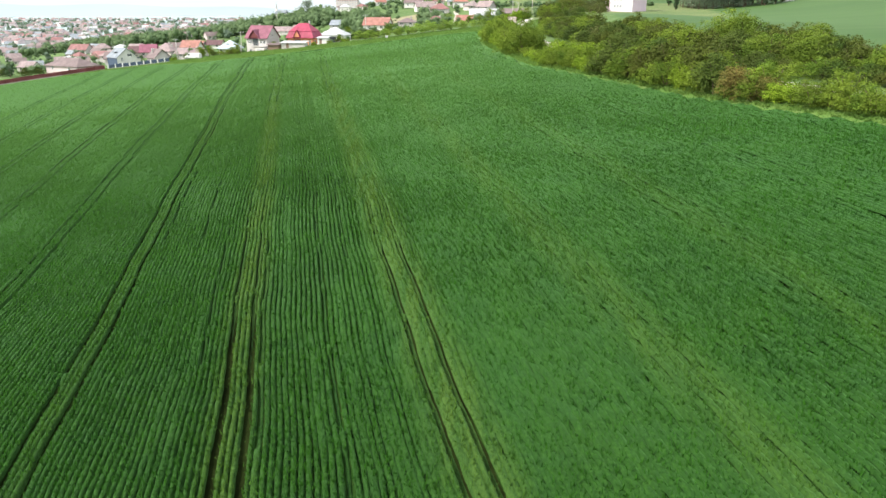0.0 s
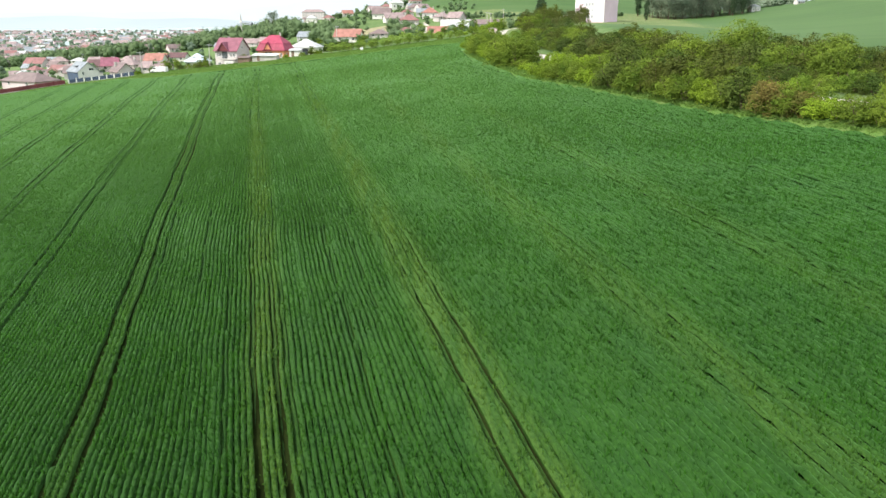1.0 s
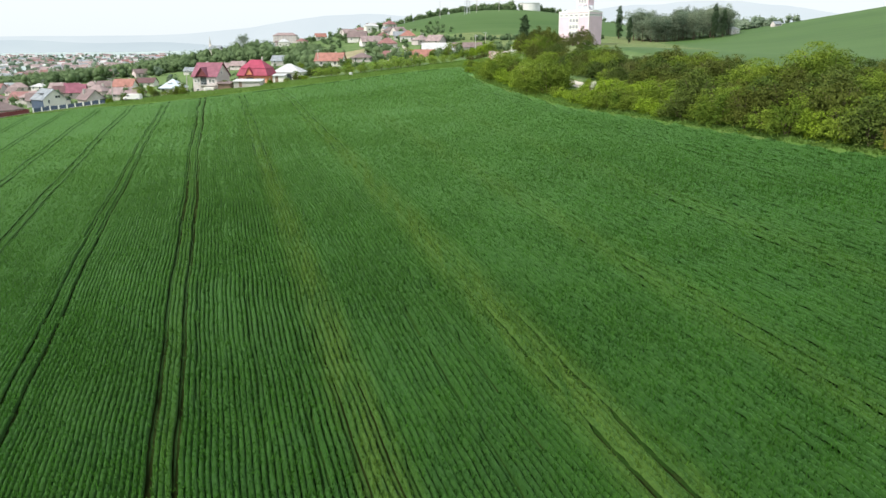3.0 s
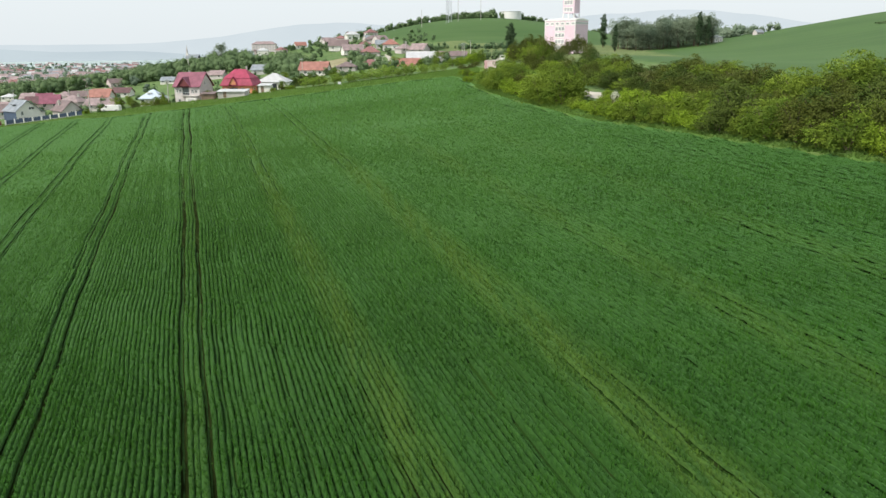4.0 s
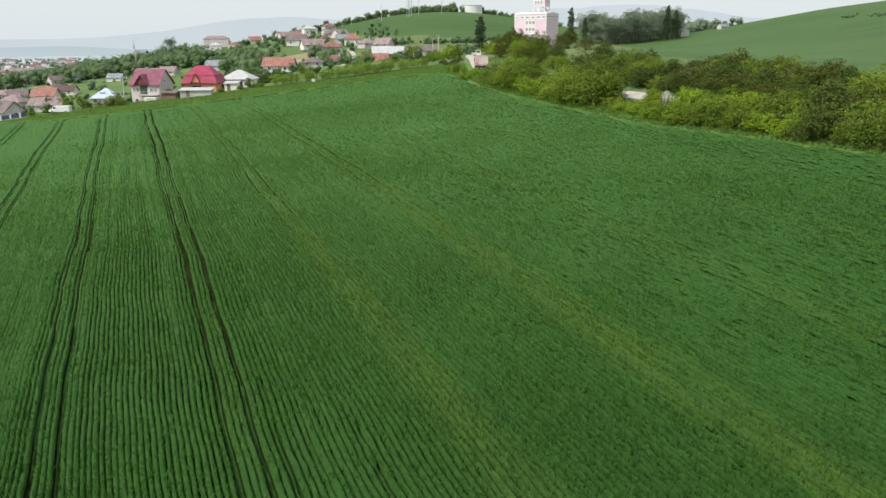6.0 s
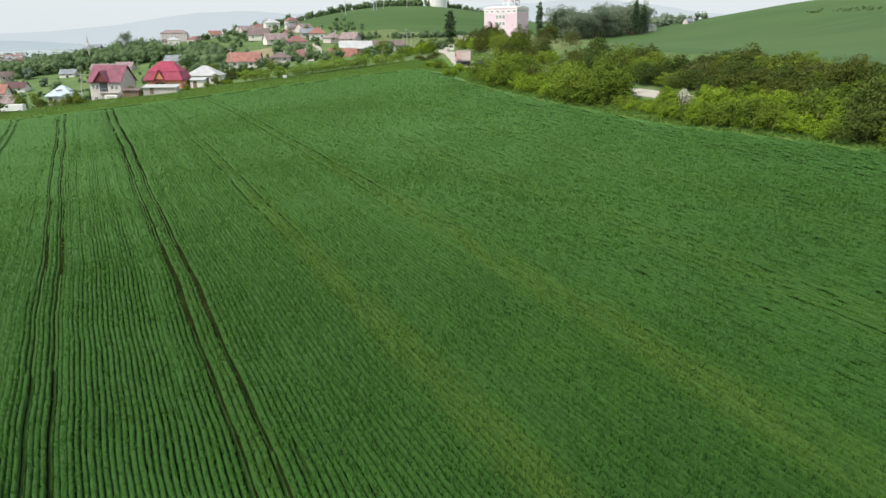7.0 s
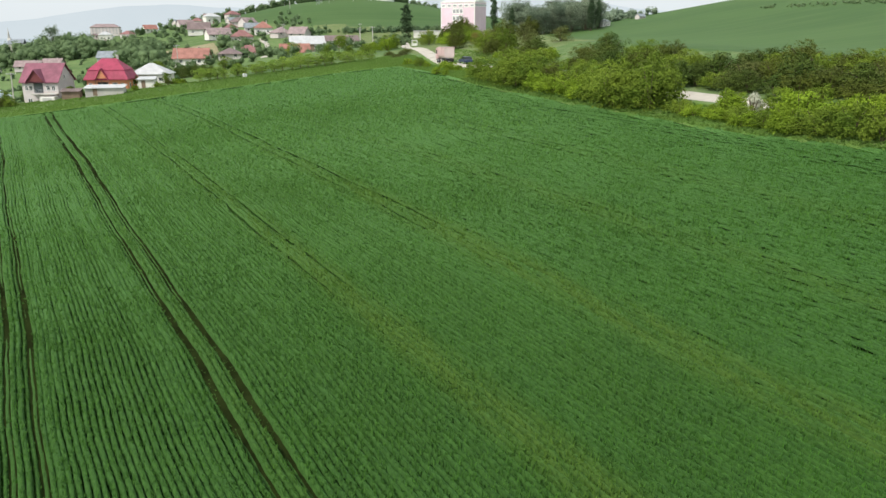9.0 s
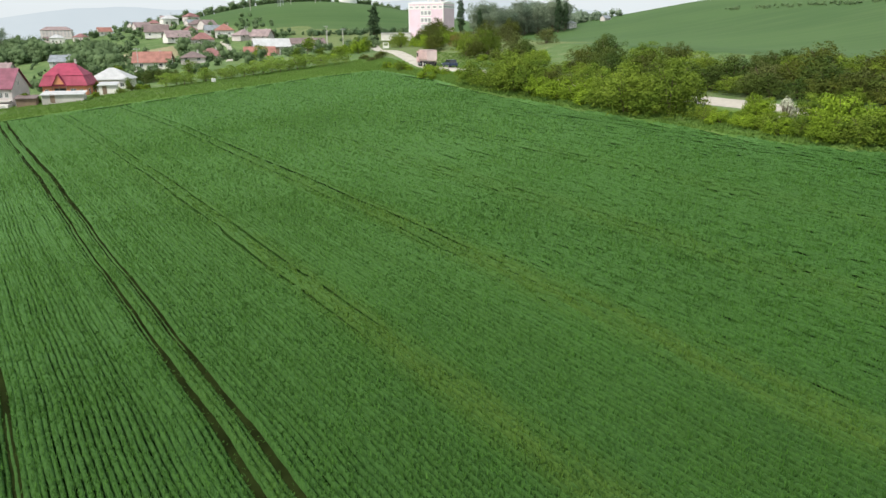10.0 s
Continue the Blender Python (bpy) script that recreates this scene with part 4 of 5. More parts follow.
woods("woods", "dense green woodland on the hillside behind the village", scatter(RW, 1000, -300, 12, 400, 660, in_wood), 8.5, LEAF_FAR, 41, 230, 0.47, 4)
woods("scrub", "low scrub and saplings on a grassy slope",
      scatter(RW, 260, -300, -20, 330, 560, lambda x, y, u: y > 335 + 0.15 * abs(x + 90)), 2.6, LEAF_FAR, 46, 20, 0.5, 1)
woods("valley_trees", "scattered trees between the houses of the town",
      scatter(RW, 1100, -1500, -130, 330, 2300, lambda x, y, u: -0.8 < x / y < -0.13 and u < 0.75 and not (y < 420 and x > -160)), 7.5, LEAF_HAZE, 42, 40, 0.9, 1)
woods("crest_trees", "row of trees on the hill crest",
      scatter(RW, 360, -40, 240, 600, 720, lambda x, y, u: abs(y - (632 + 0.12 * x + 8 * math.sin(x * 0.05))) < 10), 5.6, LEAF_FAR, 43, 120, 0.7)
woods("far_grove", "belt of hazy trees in the saddle of the hills",
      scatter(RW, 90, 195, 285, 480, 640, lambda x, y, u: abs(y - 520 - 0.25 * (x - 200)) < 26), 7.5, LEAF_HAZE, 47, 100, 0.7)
woods("village_trees", "garden trees and shrubs among village houses",
      scatter(RW, 170, -70, 60, 300, 560, lambda x, y, u: y > 310 + 0.5 * abs(x + 20) and (y < 440 or (x < 10 and u < 0.6))), 4.2, LEAF_FAR, 45, 120, 0.7)
woods("hillside_gardens", "garden trees between the houses on the slope",
      scatter(RW, 105, -85, 44, 432, 625, lambda x, y, u: y > 440 + 0.9 * max(-x - 10, 0) and (y < 560 or x < 0)), 4.4, LEAF_FAR, 49, 120, 0.7)
woods("field_foot_scrub", "line of scrub at the foot of the hill field",
      scatter(RW, 160, 25, 130, 455, 485, lambda x, y, u: abs(y - 468 - 6 * math.sin(x * 0.07)) < 6), 3.2, LEAF_FAR, 48, 60, 0.8)
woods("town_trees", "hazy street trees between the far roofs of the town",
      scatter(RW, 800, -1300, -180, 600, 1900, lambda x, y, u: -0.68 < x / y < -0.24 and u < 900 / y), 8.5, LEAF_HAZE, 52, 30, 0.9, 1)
woods("garden_woods", "leafy garden trees among the near houses",
      scatter(RW, 75, -240, -92, 298, 500, lambda x, y, u: y > 306), 5.0, LEAF_FAR, 53, 110, 0.7)
woods("hilltop_scrub", "olive scrub along the top of the hill field",
      scatter(RW, 130, 240, 285, 230, 400, lambda x, y, u: abs(x - 263 + 0.16 * (395 - y)) < 5), 1.9, LEAF_FAR, 51, 50, 0.8, 1)
woods("yard_shrubs", "shrubs and weeds in the yards behind the field",
      scatter(RW, 130, -150, -34, 276, 345, lambda x, y, u: y > 282 + 0.1 * (x + 90)), 2.0, LEAF_FAR, 50, 60, 0.8, 1)


# ---- buildings ----
def window(parent, x, z, w, h, y, side=0.0, frame_mat=PAINT_WHITE):
    """A framed window set into the face at local y, turned by side degrees round the building's axis."""
    m = pose(0, 0, 0, 0, 0, side)
    bm = bmesh.new()
    t = 0.09
    for a in ((x - w / 2, x + w / 2, z, z + t), (x - w / 2, x + w / 2, z + h - t, z + h), (x - w / 2, x - w / 2 + t, z + t, z + h - t), (x + w / 2 - t, x + w / 2, z + t, z + h - t), (x - 0.04, x + 0.04, z + t, z + h - t)):
        box(bm, a[0], a[1], y - 0.06, y + 0.05, a[2], a[3])
    bm.transform(m)
    ob = part("window", bm, frame_mat, parent)
    g = boxed(x - w / 2 + t, x + w / 2 - t, y - 0.025, y + 0.02, z + t, z + h - t)
    g.transform(m)
    part("pane", g, GLASS, ob)


def gable_body(w, d, eave, ridge, across=False):
    """Walls with gable ends; the ridge runs along x, or along y if across."""
    bm = bmesh.new()
    if across:
        return solid(bm, ((-w / 2, -0.6), (w / 2, -0.6), (w / 2, eave), (0, ridge), (-w / 2, eave)), -d / 2, d, lambda u, a, h: (u, a, h))
    return solid(bm, ((-d / 2, -0.6), (d / 2, -0.6), (d / 2, eave), (0, ridge), (-d / 2, eave)), -w / 2, w, lambda u, a, h: (a, u, h))


def gable_roof(w, d, eave, ridge, over=0.5, thick=0.18, across=False):
    bm = bmesh.new()
    span, length = (w, d) if across else (d, w)
    s = (ridge - eave) / (span / 2)
    low = eave - s * over + 0.02
    shape = ((-span / 2 - over, low), (0, ridge + 0.02), (span / 2 + over, low), (span / 2 + over, low + thick), (0, ridge + 0.02 + thick), (-span / 2 - over, low + thick))
    put = (lambda u, a, h: (u, a, h)) if across else (lambda u, a, h: (a, u, h))
    return solid(bm, shape, -length / 2 - over, length + 2 * over, put)


def hip_roof(w, d, eave, ridge, over=0.5, run=None):
    """A hipped roof with a fascia."""
    bm = bmesh.new()
    run = d / 2 if run is None else run
    x, y, r = w / 2 + over, d / 2 + over, max(w / 2 - run, 0.05)
    low = [bm.verts.new(p) for p in ((-x, -y, eave), (x, -y, eave), (x, y, eave), (-x, y, eave))]
    up = [bm.verts.new(p) for p in ((-x, -y, eave + 0.18), (x, -y, eave + 0.18), (x, y, eave + 0.18), (-x, y, eave + 0.18))]
    a, b = bm.verts.new((-r, 0, ridge)), bm.verts.new((r, 0, ridge))
    bm.faces.new(low[::-1])
    for i in range(4):
        bm.faces.new((low[i], low[(i + 1) % 4], up[(i + 1) % 4], up[i]))
    bm.faces.new((up[0], up[1], b, a))
    bm.faces.new((up[1], up[2], b))
    bm.faces.new((up[2], up[3], a, b))
    bm.faces.new((up[3], up[0], a))
    return bm


def house(x, y, turn, w, d, eave, ridge, roof, wall_mat, roof_mat, label, front=(), right=(), across=False, chimney=None, group="", z=None, door=None):
    """A house: walls, roof, windows in the front and in the right-hand end; front and right are (x, z, w, h)."""
    ob = thing("house", label, "house", (x, y, ground_z(x, y) if z is None else z), turn, group)
    if roof == "hip":
        part("wall", boxed(-w / 2, w / 2, -d / 2, d / 2, -0.6, eave), wall_mat, ob)
        part("roof", hip_roof(w, d, eave, ridge), roof_mat, ob)
    else:
        part("wall", gable_body(w, d, eave, ridge, across), wall_mat, ob)
        part("roof", gable_roof(w, d, eave, ridge, across=across), roof_mat, ob)
    for a in front:
        window(ob, *a, -d / 2)
    for a in right:
        window(ob, *a, -w / 2, 90)
    if door:
        part("door", boxed(door - 0.5, door + 0.5, -d / 2 - 0.05, -d / 2 + 0.04, 0, 2.1), TIMBER, ob)
    if chimney:
        cx, cy, top = chimney
        bm = boxed(cx - 0.3, cx + 0.3, cy - 0.3, cy + 0.3, eave, top)
        box(bm, cx - 0.38, cx + 0.38, cy - 0.38, cy + 0.38, top, top + 0.12)
        part("chimney", bm, CONCRETE, ob)
    return ob


def gablet(parent, x, w, y0, y1, z0, z1, wall_mat, roof_mat, over=0.35):
    """A small cross gable on the roof's front."""
    at = lambda u, a, h: (u, a, h)  # noqa: E731
    bm = solid(bmesh.new(), ((x - w / 2, z0), (x + w / 2, z0), (x, z1)), y0, y1 - y0, at)
    ob = part("dormer", bm, wall_mat, parent)
    t, k = 0.16, (z1 - z0) / (w / 2)
    shape = ((x - w / 2 - over, z0 - over * k + 0.02), (x, z1 + 0.02), (x + w / 2 + over, z0 - over * k + 0.02), (x + w / 2 + over, z0 - over * k + 0.02 + t), (x, z1 + 0.02 + t), (x - w / 2 - over, z0 - over * k + 0.02 + t))
    part("dormer_roof", solid(bmesh.new(), shape, y0 - over, y1 - y0 + over, at), roof_mat, ob)


def rail_fence(parent, x0, x1, y, z, h=1.0, step=0.6, material=STEEL):
    bm = bmesh.new()
    box(bm, x0, x1, y - 0.03, y + 0.03, z + h - 0.06, z + h)
    for x in np.arange(x0, x1 + 0.01, step):
        box(bm, x - 0.02, x + 0.02, y - 0.02, y + 0.02, z, z + h - 0.06)
    part("railing", bm, material, parent)


def villa():
    """The pale house with the wine-red roof."""
    ob = house(-66.3, 279, -19, 8.6, 8.6, 5.7, 9.6, "gable", CREAM_WALL, ROOF_WINE, "pale unfinished three-level house with a wine-red roof",
               front=((-3.3, 3.5, 0.8, 1.2), (-2.3, 3.5, 0.8, 1.2), (1.9, 3.4, 0.9, 1.2), (3.2, 3.4, 0.9, 1.2), (-2.8, 0.5, 1.1, 1.1)), right=((-0.6, 5.9, 0.8, 1.2), (2.6, 2.9, 0.9, 1.2)), chimney=(-2.0, 1.8, 10.0), z=-0.3)
    # Maroon front: the roof's own colour with the recess shadow in it.
    gablet(ob, -0.6, 4.2, -5.0, 0.0, 5.6, 8.3, MAROON, ROOF_WINE)
    # Flat dark slab in place of a recess and its shade.
    part("loggia", boxed(-1.5, 0.7, -4.36, -4.1, 2.9, 5.3), GLASS, ob, "deep shaded loggia")
    part("balcony", boxed(-1.8, 4.2, -5.6, -4.3, 2.55, 2.75), CONCRETE, ob)
    rail_fence(ob, -1.7, 4.1, -5.5, 2.75)
    part("annex", boxed(0.6, 4.2, -6.6, -4.3, -0.6, 2.1, 0.05), WHITE_WALL, ob)
    part("garage_door", boxed(1.3, 3.5, -6.66, -6.57, -0.1, 1.9), GREY_WALL, ob)
    part("garden_shed", boxed(4.8, 7.0, -4.4, -2.4, -0.6, 1.9, 0.05), WHITE_WALL, ob)


def manor():
    """The orange house with the tiered crimson roof."""
    ob = thing("house", "orange house with a tiered crimson roof", "house", (-52.4, 287, 1.3), -14)
    ob.scale = (0.78, 0.78, 1.1)
    part("wall", boxed(-6.4, 6.4, -5.4, 5.4, -0.8, 3.4), ORANGE_WALL, ob)
    part("plinth", boxed(-6.5, 6.5, -5.5, 5.5, -0.9, 0.35), NAVY_WALL, ob, "dark plinth")
    bm = bmesh.new()
    tiers = ((7.1, 6.1, 3.2), (7.1, 6.1, 3.4), (5.7, 4.7, 5.5), (5.95, 4.95, 5.45), (2.4, 0.15, 8.0))
    rings = [[bm.verts.new((a * x, b * y, z)) for a, b in ((-1, -1), (1, -1), (1, 1), (-1, 1))] for x, y, z in tiers]
    for lo, hi in zip(rings, rings[1:]):
        for i in range(4):
            bm.faces.new((lo[i], lo[(i + 1) % 4], hi[(i + 1) % 4], hi[i]))
    bm.faces.new(rings[0][::-1])
    bm.faces.new(rings[-1])
    part("roof", bm, ROOF_CRIMSON, ob)
    gablet(ob, -1.2, 3.4, -6.3, -3.0, 3.6, 5.7, ORANGE_WALL, ROOF_CRIMSON)
    for a in ((2.6, 1.0, 1.7, 1.6), (5.0, 1.0, 1.1, 1.5), (-5.2, 1.0, 1.1, 1.5)):
        window(ob, *a, -5.4)
    for a in ((-2.0, 1.0, 1.2, 1.5), (2.2, 1.0, 1.2, 1.5)):
        window(ob, *a, -6.4, 90)
    part("porch", boxed(-3.4, 1.0, -6.6, -5.4, 0.2, 0.5), CONCRETE, ob)
    # The shade of the open porch, drawn as a dark slab.
    part("porch_opening", boxed(-2.9, 0.5, -5.46, -5.36, 0.5, 2.7), GLASS, ob, "dark glazed porch")
    for x in (-3.2, -1.2, 0.8):
        part("porch_post", tube(bmesh.new(), (x, -6.3, 0.5), (x, -6.3, 3.3), 0.12, 0.12, 8), TIMBER, ob)
    bm = boxed(2.0, 2.6, 1.0, 1.6, 6.0, 8.8)
    part("chimney", bm, CONCRETE, ob)


def lean_shed(x, y, turn, w, d, h, wall_mat, roof_mat, label, z=None):
    ob = thing("shed", label, "shed", (x, y, ground_z(x, y) if z is None else z), turn)
    part("wall", boxed(-w / 2, w / 2, -d / 2, d / 2, -0.6, h), wall_mat, ob)
    at = lambda u, a, q: (a, u, q)  # noqa: E731
    shape = ((-d / 2 - 0.4, h - 0.05), (d / 2 + 0.4, h + 0.5), (d / 2 + 0.4, h + 0.62), (-d / 2 - 0.4, h + 0.07))
    part("roof", solid(bmesh.new(), shape, -w / 2 - 0.3, w + 0.6, at), roof_mat, ob)
    part("door", boxed(-w * 0.3, -w * 0.3 + 1.0, -d / 2 - 0.04, -d / 2 + 0.03, 0, 1.9), TIMBER, ob)
    return ob


villa()
manor()
lean_shed(-52.7, 268.5, -10, 8.6, 3.4, 1.75, CONCRETE, ROOF_WHITE, "long low shed with a pale sheet roof")
lean_shed(-43.4, 275.5, -12, 3.8, 3.0, 2.1, WHITE_WALL, ROOF_WHITE, "small white outbuilding with a sheet roof")
lean_shed(-60.5, 271, -8, 4.0, 2.6, 1.7, TIMBER, ROOF_BROWN, "dark timber lean-to beside a stack of boards")
bungalow = house(-42.5, 299, -12, 11, 9.5, 3.0, 6.3, "hip", WHITE_WALL, ROOF_WHITE, "bungalow with a pale metal hipped roof", front=((-3.2, 1.0, 1.3, 1.2), (3.4, 1.0, 1.3, 1.2)))
bungalow.scale = (0.9, 0.9, 0.9)
# A dark slab on the wall takes the place of porch shadow.
part("porch_shade", boxed(-1.8, 2.2, -4.82, -4.7, 0.2, 2.5), GLASS, bungalow, "shaded glazed porch")
blue_house = house(-81.6, 290, -10, 6.8, 6.2, 2.2, 5.2, "hip", GREY_WALL, ROOF_BLUE, "house with a pale blue metal roof", front=((-2.4, 0.9, 1.2, 1.2), (2.2, 0.9, 1.2, 1.2)))
part("skylight", boxed(-1.4, 0.2, -2.3, -1.7, 3.95, 4.3), PAINT_WHITE, blue_house)


def navy_house():
    ob = house(-119.5, 280, 46, 9.4, 10.5, 4.6, 8.4, "gable", WHITE_WALL, ROOF_GREY, "white gabled house with navy sides and a grey roof", across=True,
               front=((1.3, 4.9, 2.2, 1.1), (-2.4, 2.9, 0.9, 1.6)))
    part("cladding", boxed(-4.78, -4.62, -5.25, 5.25, -0.6, 4.3), NAVY_WALL, ob, "navy side cladding")
    part("wing", boxed(4.7, 7.2, -3.2, 5.0, -0.6, 3.6), WHITE_WALL, ob)
    bm = solid(bmesh.new(), ((4.6, 5.0), (7.5, 3.4), (7.5, 3.6), (4.6, 5.2)), -3.5, 8.8, lambda u, a, h: (u, a, h))
    part("wing_roof", bm, ROOF_GREY, ob)
    part("solar_panel", boxed(-3.4, -1.8, -1.5, 1.6, 6.75, 6.9), GLASS, ob)
    for x in (-3.2, -1.4):
        part("garage_door", boxed(x - 0.75, x + 0.75, -5.42, -5.34, -0.1, 2.0), NAVY_WALL, ob, "navy garage door")
    ob.scale = (0.8, 0.8, 0.8)


navy_house()


def wall_fence(line, label, panel_mat, post_mat, h, step, base=0.3, gap=0.0):
    """A fence of panels between posts on a low concrete kerb, along a line of points."""
    line = np.array(line, float)
    total = along(line, 0)[2]
    p0 = along(line, 0)[0]
    ob = thing("fence", label, "fence", (p0[0], p0[1], ground_z(*p0)))
    here = Vector(ob.location)
    for s in np.arange(0, total - 0.1, step):
        (a, n, _), (b, _, _) = along(line, s), along(line, min(s + step, total))
        za, zb = ground_z(*a) - 0.05, ground_z(*b) - 0.05
        d = (b - a) / (np.linalg.norm(b - a) + 1e-9)
        for name, m, lo, hi, half, cut_ in (("kerb", CONCRETE, -0.3, base, 0.12, 0.0), ("panel", panel_mat, base, base + h, 0.04, gap)):
            bm = bmesh.new()
            q = []
            for z, t in ((lo, 0), (hi, 0), (lo, 1), (hi, 1)):
                p, zz = (a + d * cut_, za) if t == 0 else (b - d * cut_, zb)
                q += [bm.verts.new(Vector((p[0] + n[0] * k * half, p[1] + n[1] * k * half, zz + z)) - here) for k in (-1, 1)]
            for f in ((0, 1, 3, 2), (4, 6, 7, 5), (0, 4, 5, 1), (2, 3, 7, 6), (0, 2, 6, 4), (1, 5, 7, 3)):
                bm.faces.new([q[i] for i in f])
            part(name, bm, m, ob)
        bm = boxed(-0.14, 0.14, -0.14, 0.14, -0.3, base + h + 0.15)
        bm.transform(Matrix.Translation(Vector((a[0], a[1], za)) - here))
        part("post", bm, post_mat, ob)
    return ob


wall_fence(((-147, 236), (-138.5, 248), (-119.5, 264.5)), "maroon sheet-metal fence on a concrete kerb", MAROON, MAROON, 1.2, 2.6)
wall_fence(((-118.6, 265.2), (-110, 267.5), (-98, 269.5)), "navy fence with white posts by the white house", NAVY_WALL, PAINT_WHITE, 1.1, 2.4, 0.35, 0.25)

house(-108.5, 287, 42, 6.2, 7.6, 2.2, 5.0, "gable", CREAM_WALL, ROOF_BROWN, "small gabled house with a faded brown roof", across=True, front=((0, 0.8, 1.2, 1.1),), chimney=(-1.5, 1.5, 5.2))

# houses of the village, from the field's edge to the hill
for spec in (
    (-134, 271, -30, 18, 9, 2.2, 5.0, "hip", PINK_WALL, ROOF_BROWN, "long low pink house with a brown tiled roof"),
    (-106.7, 320, -10, 11, 8, 1.9, 4.0, "gable", CREAM_WALL, ROOF_HAZY, "low house with a faded tan roof"),
    (-131, 336, 10, 6.6, 6.2, 2.4, 5.2, "gable", PINK_WALL, ROOF_WINE, "narrow pink house with a wine-red roof"),
    (-122, 334, -20, 8.6, 7, 2.0, 4.5, "hip", PINK_WALL, ROOF_HAZY, "pink house with a washed-out tiled roof"),
    (-140, 322, 12, 8, 7, 2.2, 4.6, "gable", CREAM_WALL, ROOF_BROWN, "cream house with a weathered brown roof"),
    (-116, 349, -6, 8, 6.5, 2.4, 5.0, "gable", WHITE_WALL, ROOF_ORANGE, "white house with an orange roof"),
    (-150, 342, -12, 9, 7, 2.2, 4.8, "hip", CREAM_WALL, ROOF_HAZY, "house with a pale faded roof"),
    (-143, 356, 6, 9, 7, 2.4, 5.0, "gable", PINK_WALL, ROOF_DARK, "pink house with a dark maroon roof"),
    (-161, 358, -10, 10, 7.5, 2.6, 5.4, "gable", WHITE_WALL, ROOF_RED, "white house with a dull red roof"),
    (-151, 465, -8, 8.6, 7, 2.8, 5.4, "gable", CREAM_WALL, ROOF_ORANGE, "cream house with an orange roof below the wood"),
    (-140.5, 467, -8, 10, 7, 2.4, 4.8, "gable", WHITE_WALL, ROOF_DARK, "long white house with a dark maroon roof"),
    (-163, 466, 10, 8.4, 7, 2.6, 5.2, "gable", CREAM_WALL, ROOF_BROWN, "house with a dark brown roof"),
    (-173, 473, -16, 7.5, 6, 2.6, 5.2, "hip", PINK_WALL, ROOF_HAZY, "small house with a faded pink roof"),
    (-183, 470, 24, 8, 6.5, 2.6, 5.4, "gable", PINK_WALL, ROOF_WINE, "gabled house with a wine-coloured roof"),
    (-197, 486, -8, 8.5, 7, 2.6, 5.2, "gable", CREAM_WALL, ROOF_HAZY, "cream house with a faded roof"),
    (-125, 512, -14, 8.4, 6, 1.9, 3.9, "gable", WHITE_WALL, ROOF_GREY, "white cottage with a grey roof"),
    (-106, 508, -10, 12, 8, 2.2, 4.8, "gable", CREAM_WALL, ROOF_HAZY, "house with a tan roof at the wood's edge"),
    (-94, 503, -16, 9, 7, 2.2, 4.6, "gable", CREAM_WALL, ROOF_HAZY, "small house with a tan roof among trees"),
    (-65.5, 486, -16, 11, 8, 2.4, 5.2, "gable", GREY_WALL, ROOF_GREY, "house with a dark slate roof"),
    (-250, 521, -10, 13, 9, 3, 6.4, "gable", CREAM_WALL, ROOF_RED, "house with a broad dull red roof"),
    (-236, 524, 12, 11, 8, 2.6, 5.6, "hip", PINK_WALL, ROOF_HAZY, "house with a faded hipped roof"),
    (-220, 516, -10, 8, 7, 2.2, 4.2, "hip", WHITE_WALL, ROOF_WHITE, "white house with a pale roof"),
    (-30.0, 351, -12, 11.5, 8, 2.6, 5.6, "gable", WHITE_WALL, ROOF_ORANGE, "house with a broad orange tiled roof"),
    (-16.6, 358, -8, 8, 7, 1.9, 4.0, "hip", CREAM_WALL, ROOF_BROWN, "house with a brown tiled roof"),
    (-4, 420, -8, 11, 9, 3.0, 6.2, "hip", PINK_WALL, ROOF_RED, "pink house with a faded red roof"),
    (13.2, 398, -6, 12, 8, 2.4, 5.6, "gable", CREAM_WALL, ROOF_ORANGE, "low house with an orange tiled roof"),
    (39, 423, -4, 15, 9, 2.4, 4.6, "gable", CREAM_WALL, ROOF_BROWN, "long low barn with a dark brown roof"),
    (-2, 470, -6, 11, 9, 3.0, 6.4, "hip", CREAM_WALL, ROOF_RED, "village house with a red roof"),
    (11.4, 492, -6, 9.5, 8.5, 3.0, 6.4, "hip", WHITE_WALL, ROOF_ORANGE, "village house with an orange-red roof"),
    (18, 472, 24, 8.5, 8, 2.0, 5.0, "hip", CREAM_WALL, ROOF_HAZY, "village house with a weathered brown roof"),
    (26, 463, -34, 9, 8, 2.0, 5.0, "gable", CREAM_WALL, ROOF_HAZY, "small house with a tan roof"),
    (-12, 500, 12, 12, 9, 2.4, 5.6, "gable", WHITE_WALL, ROOF_HAZY, "white house with a faded tiled roof"),
    (-20, 530, -8, 12, 9, 3.0, 6.6, "gable", WHITE_WALL, ROOF_BROWN, "broad house with a brown roof"),
    (2, 536, -8, 9, 8, 2.4, 5.2, "hip", CREAM_WALL, ROOF_BROWN, "village house with a brown roof"),
):
    w_, d_ = spec[3], spec[4]
    house(*spec, front=((-w_ * 0.28, 0.9, 1.2, 1.2), (w_ * 0.25, 0.9, 1.2, 1.2)), door=0.0, chimney=(w_ * 0.2, 0.8, spec[6] + 0.4), group="village")


def metal_barn():
    ob = house(23.7, 424, -4, 17, 11, 3.4, 6.6, "gable", GREY_WALL, ROOF_WHITE, "long barn with a pale metal roof")
    part("gate", boxed(-2, 2, -5.56, -5.46, 0, 3), TIMBER, ob)


metal_barn()


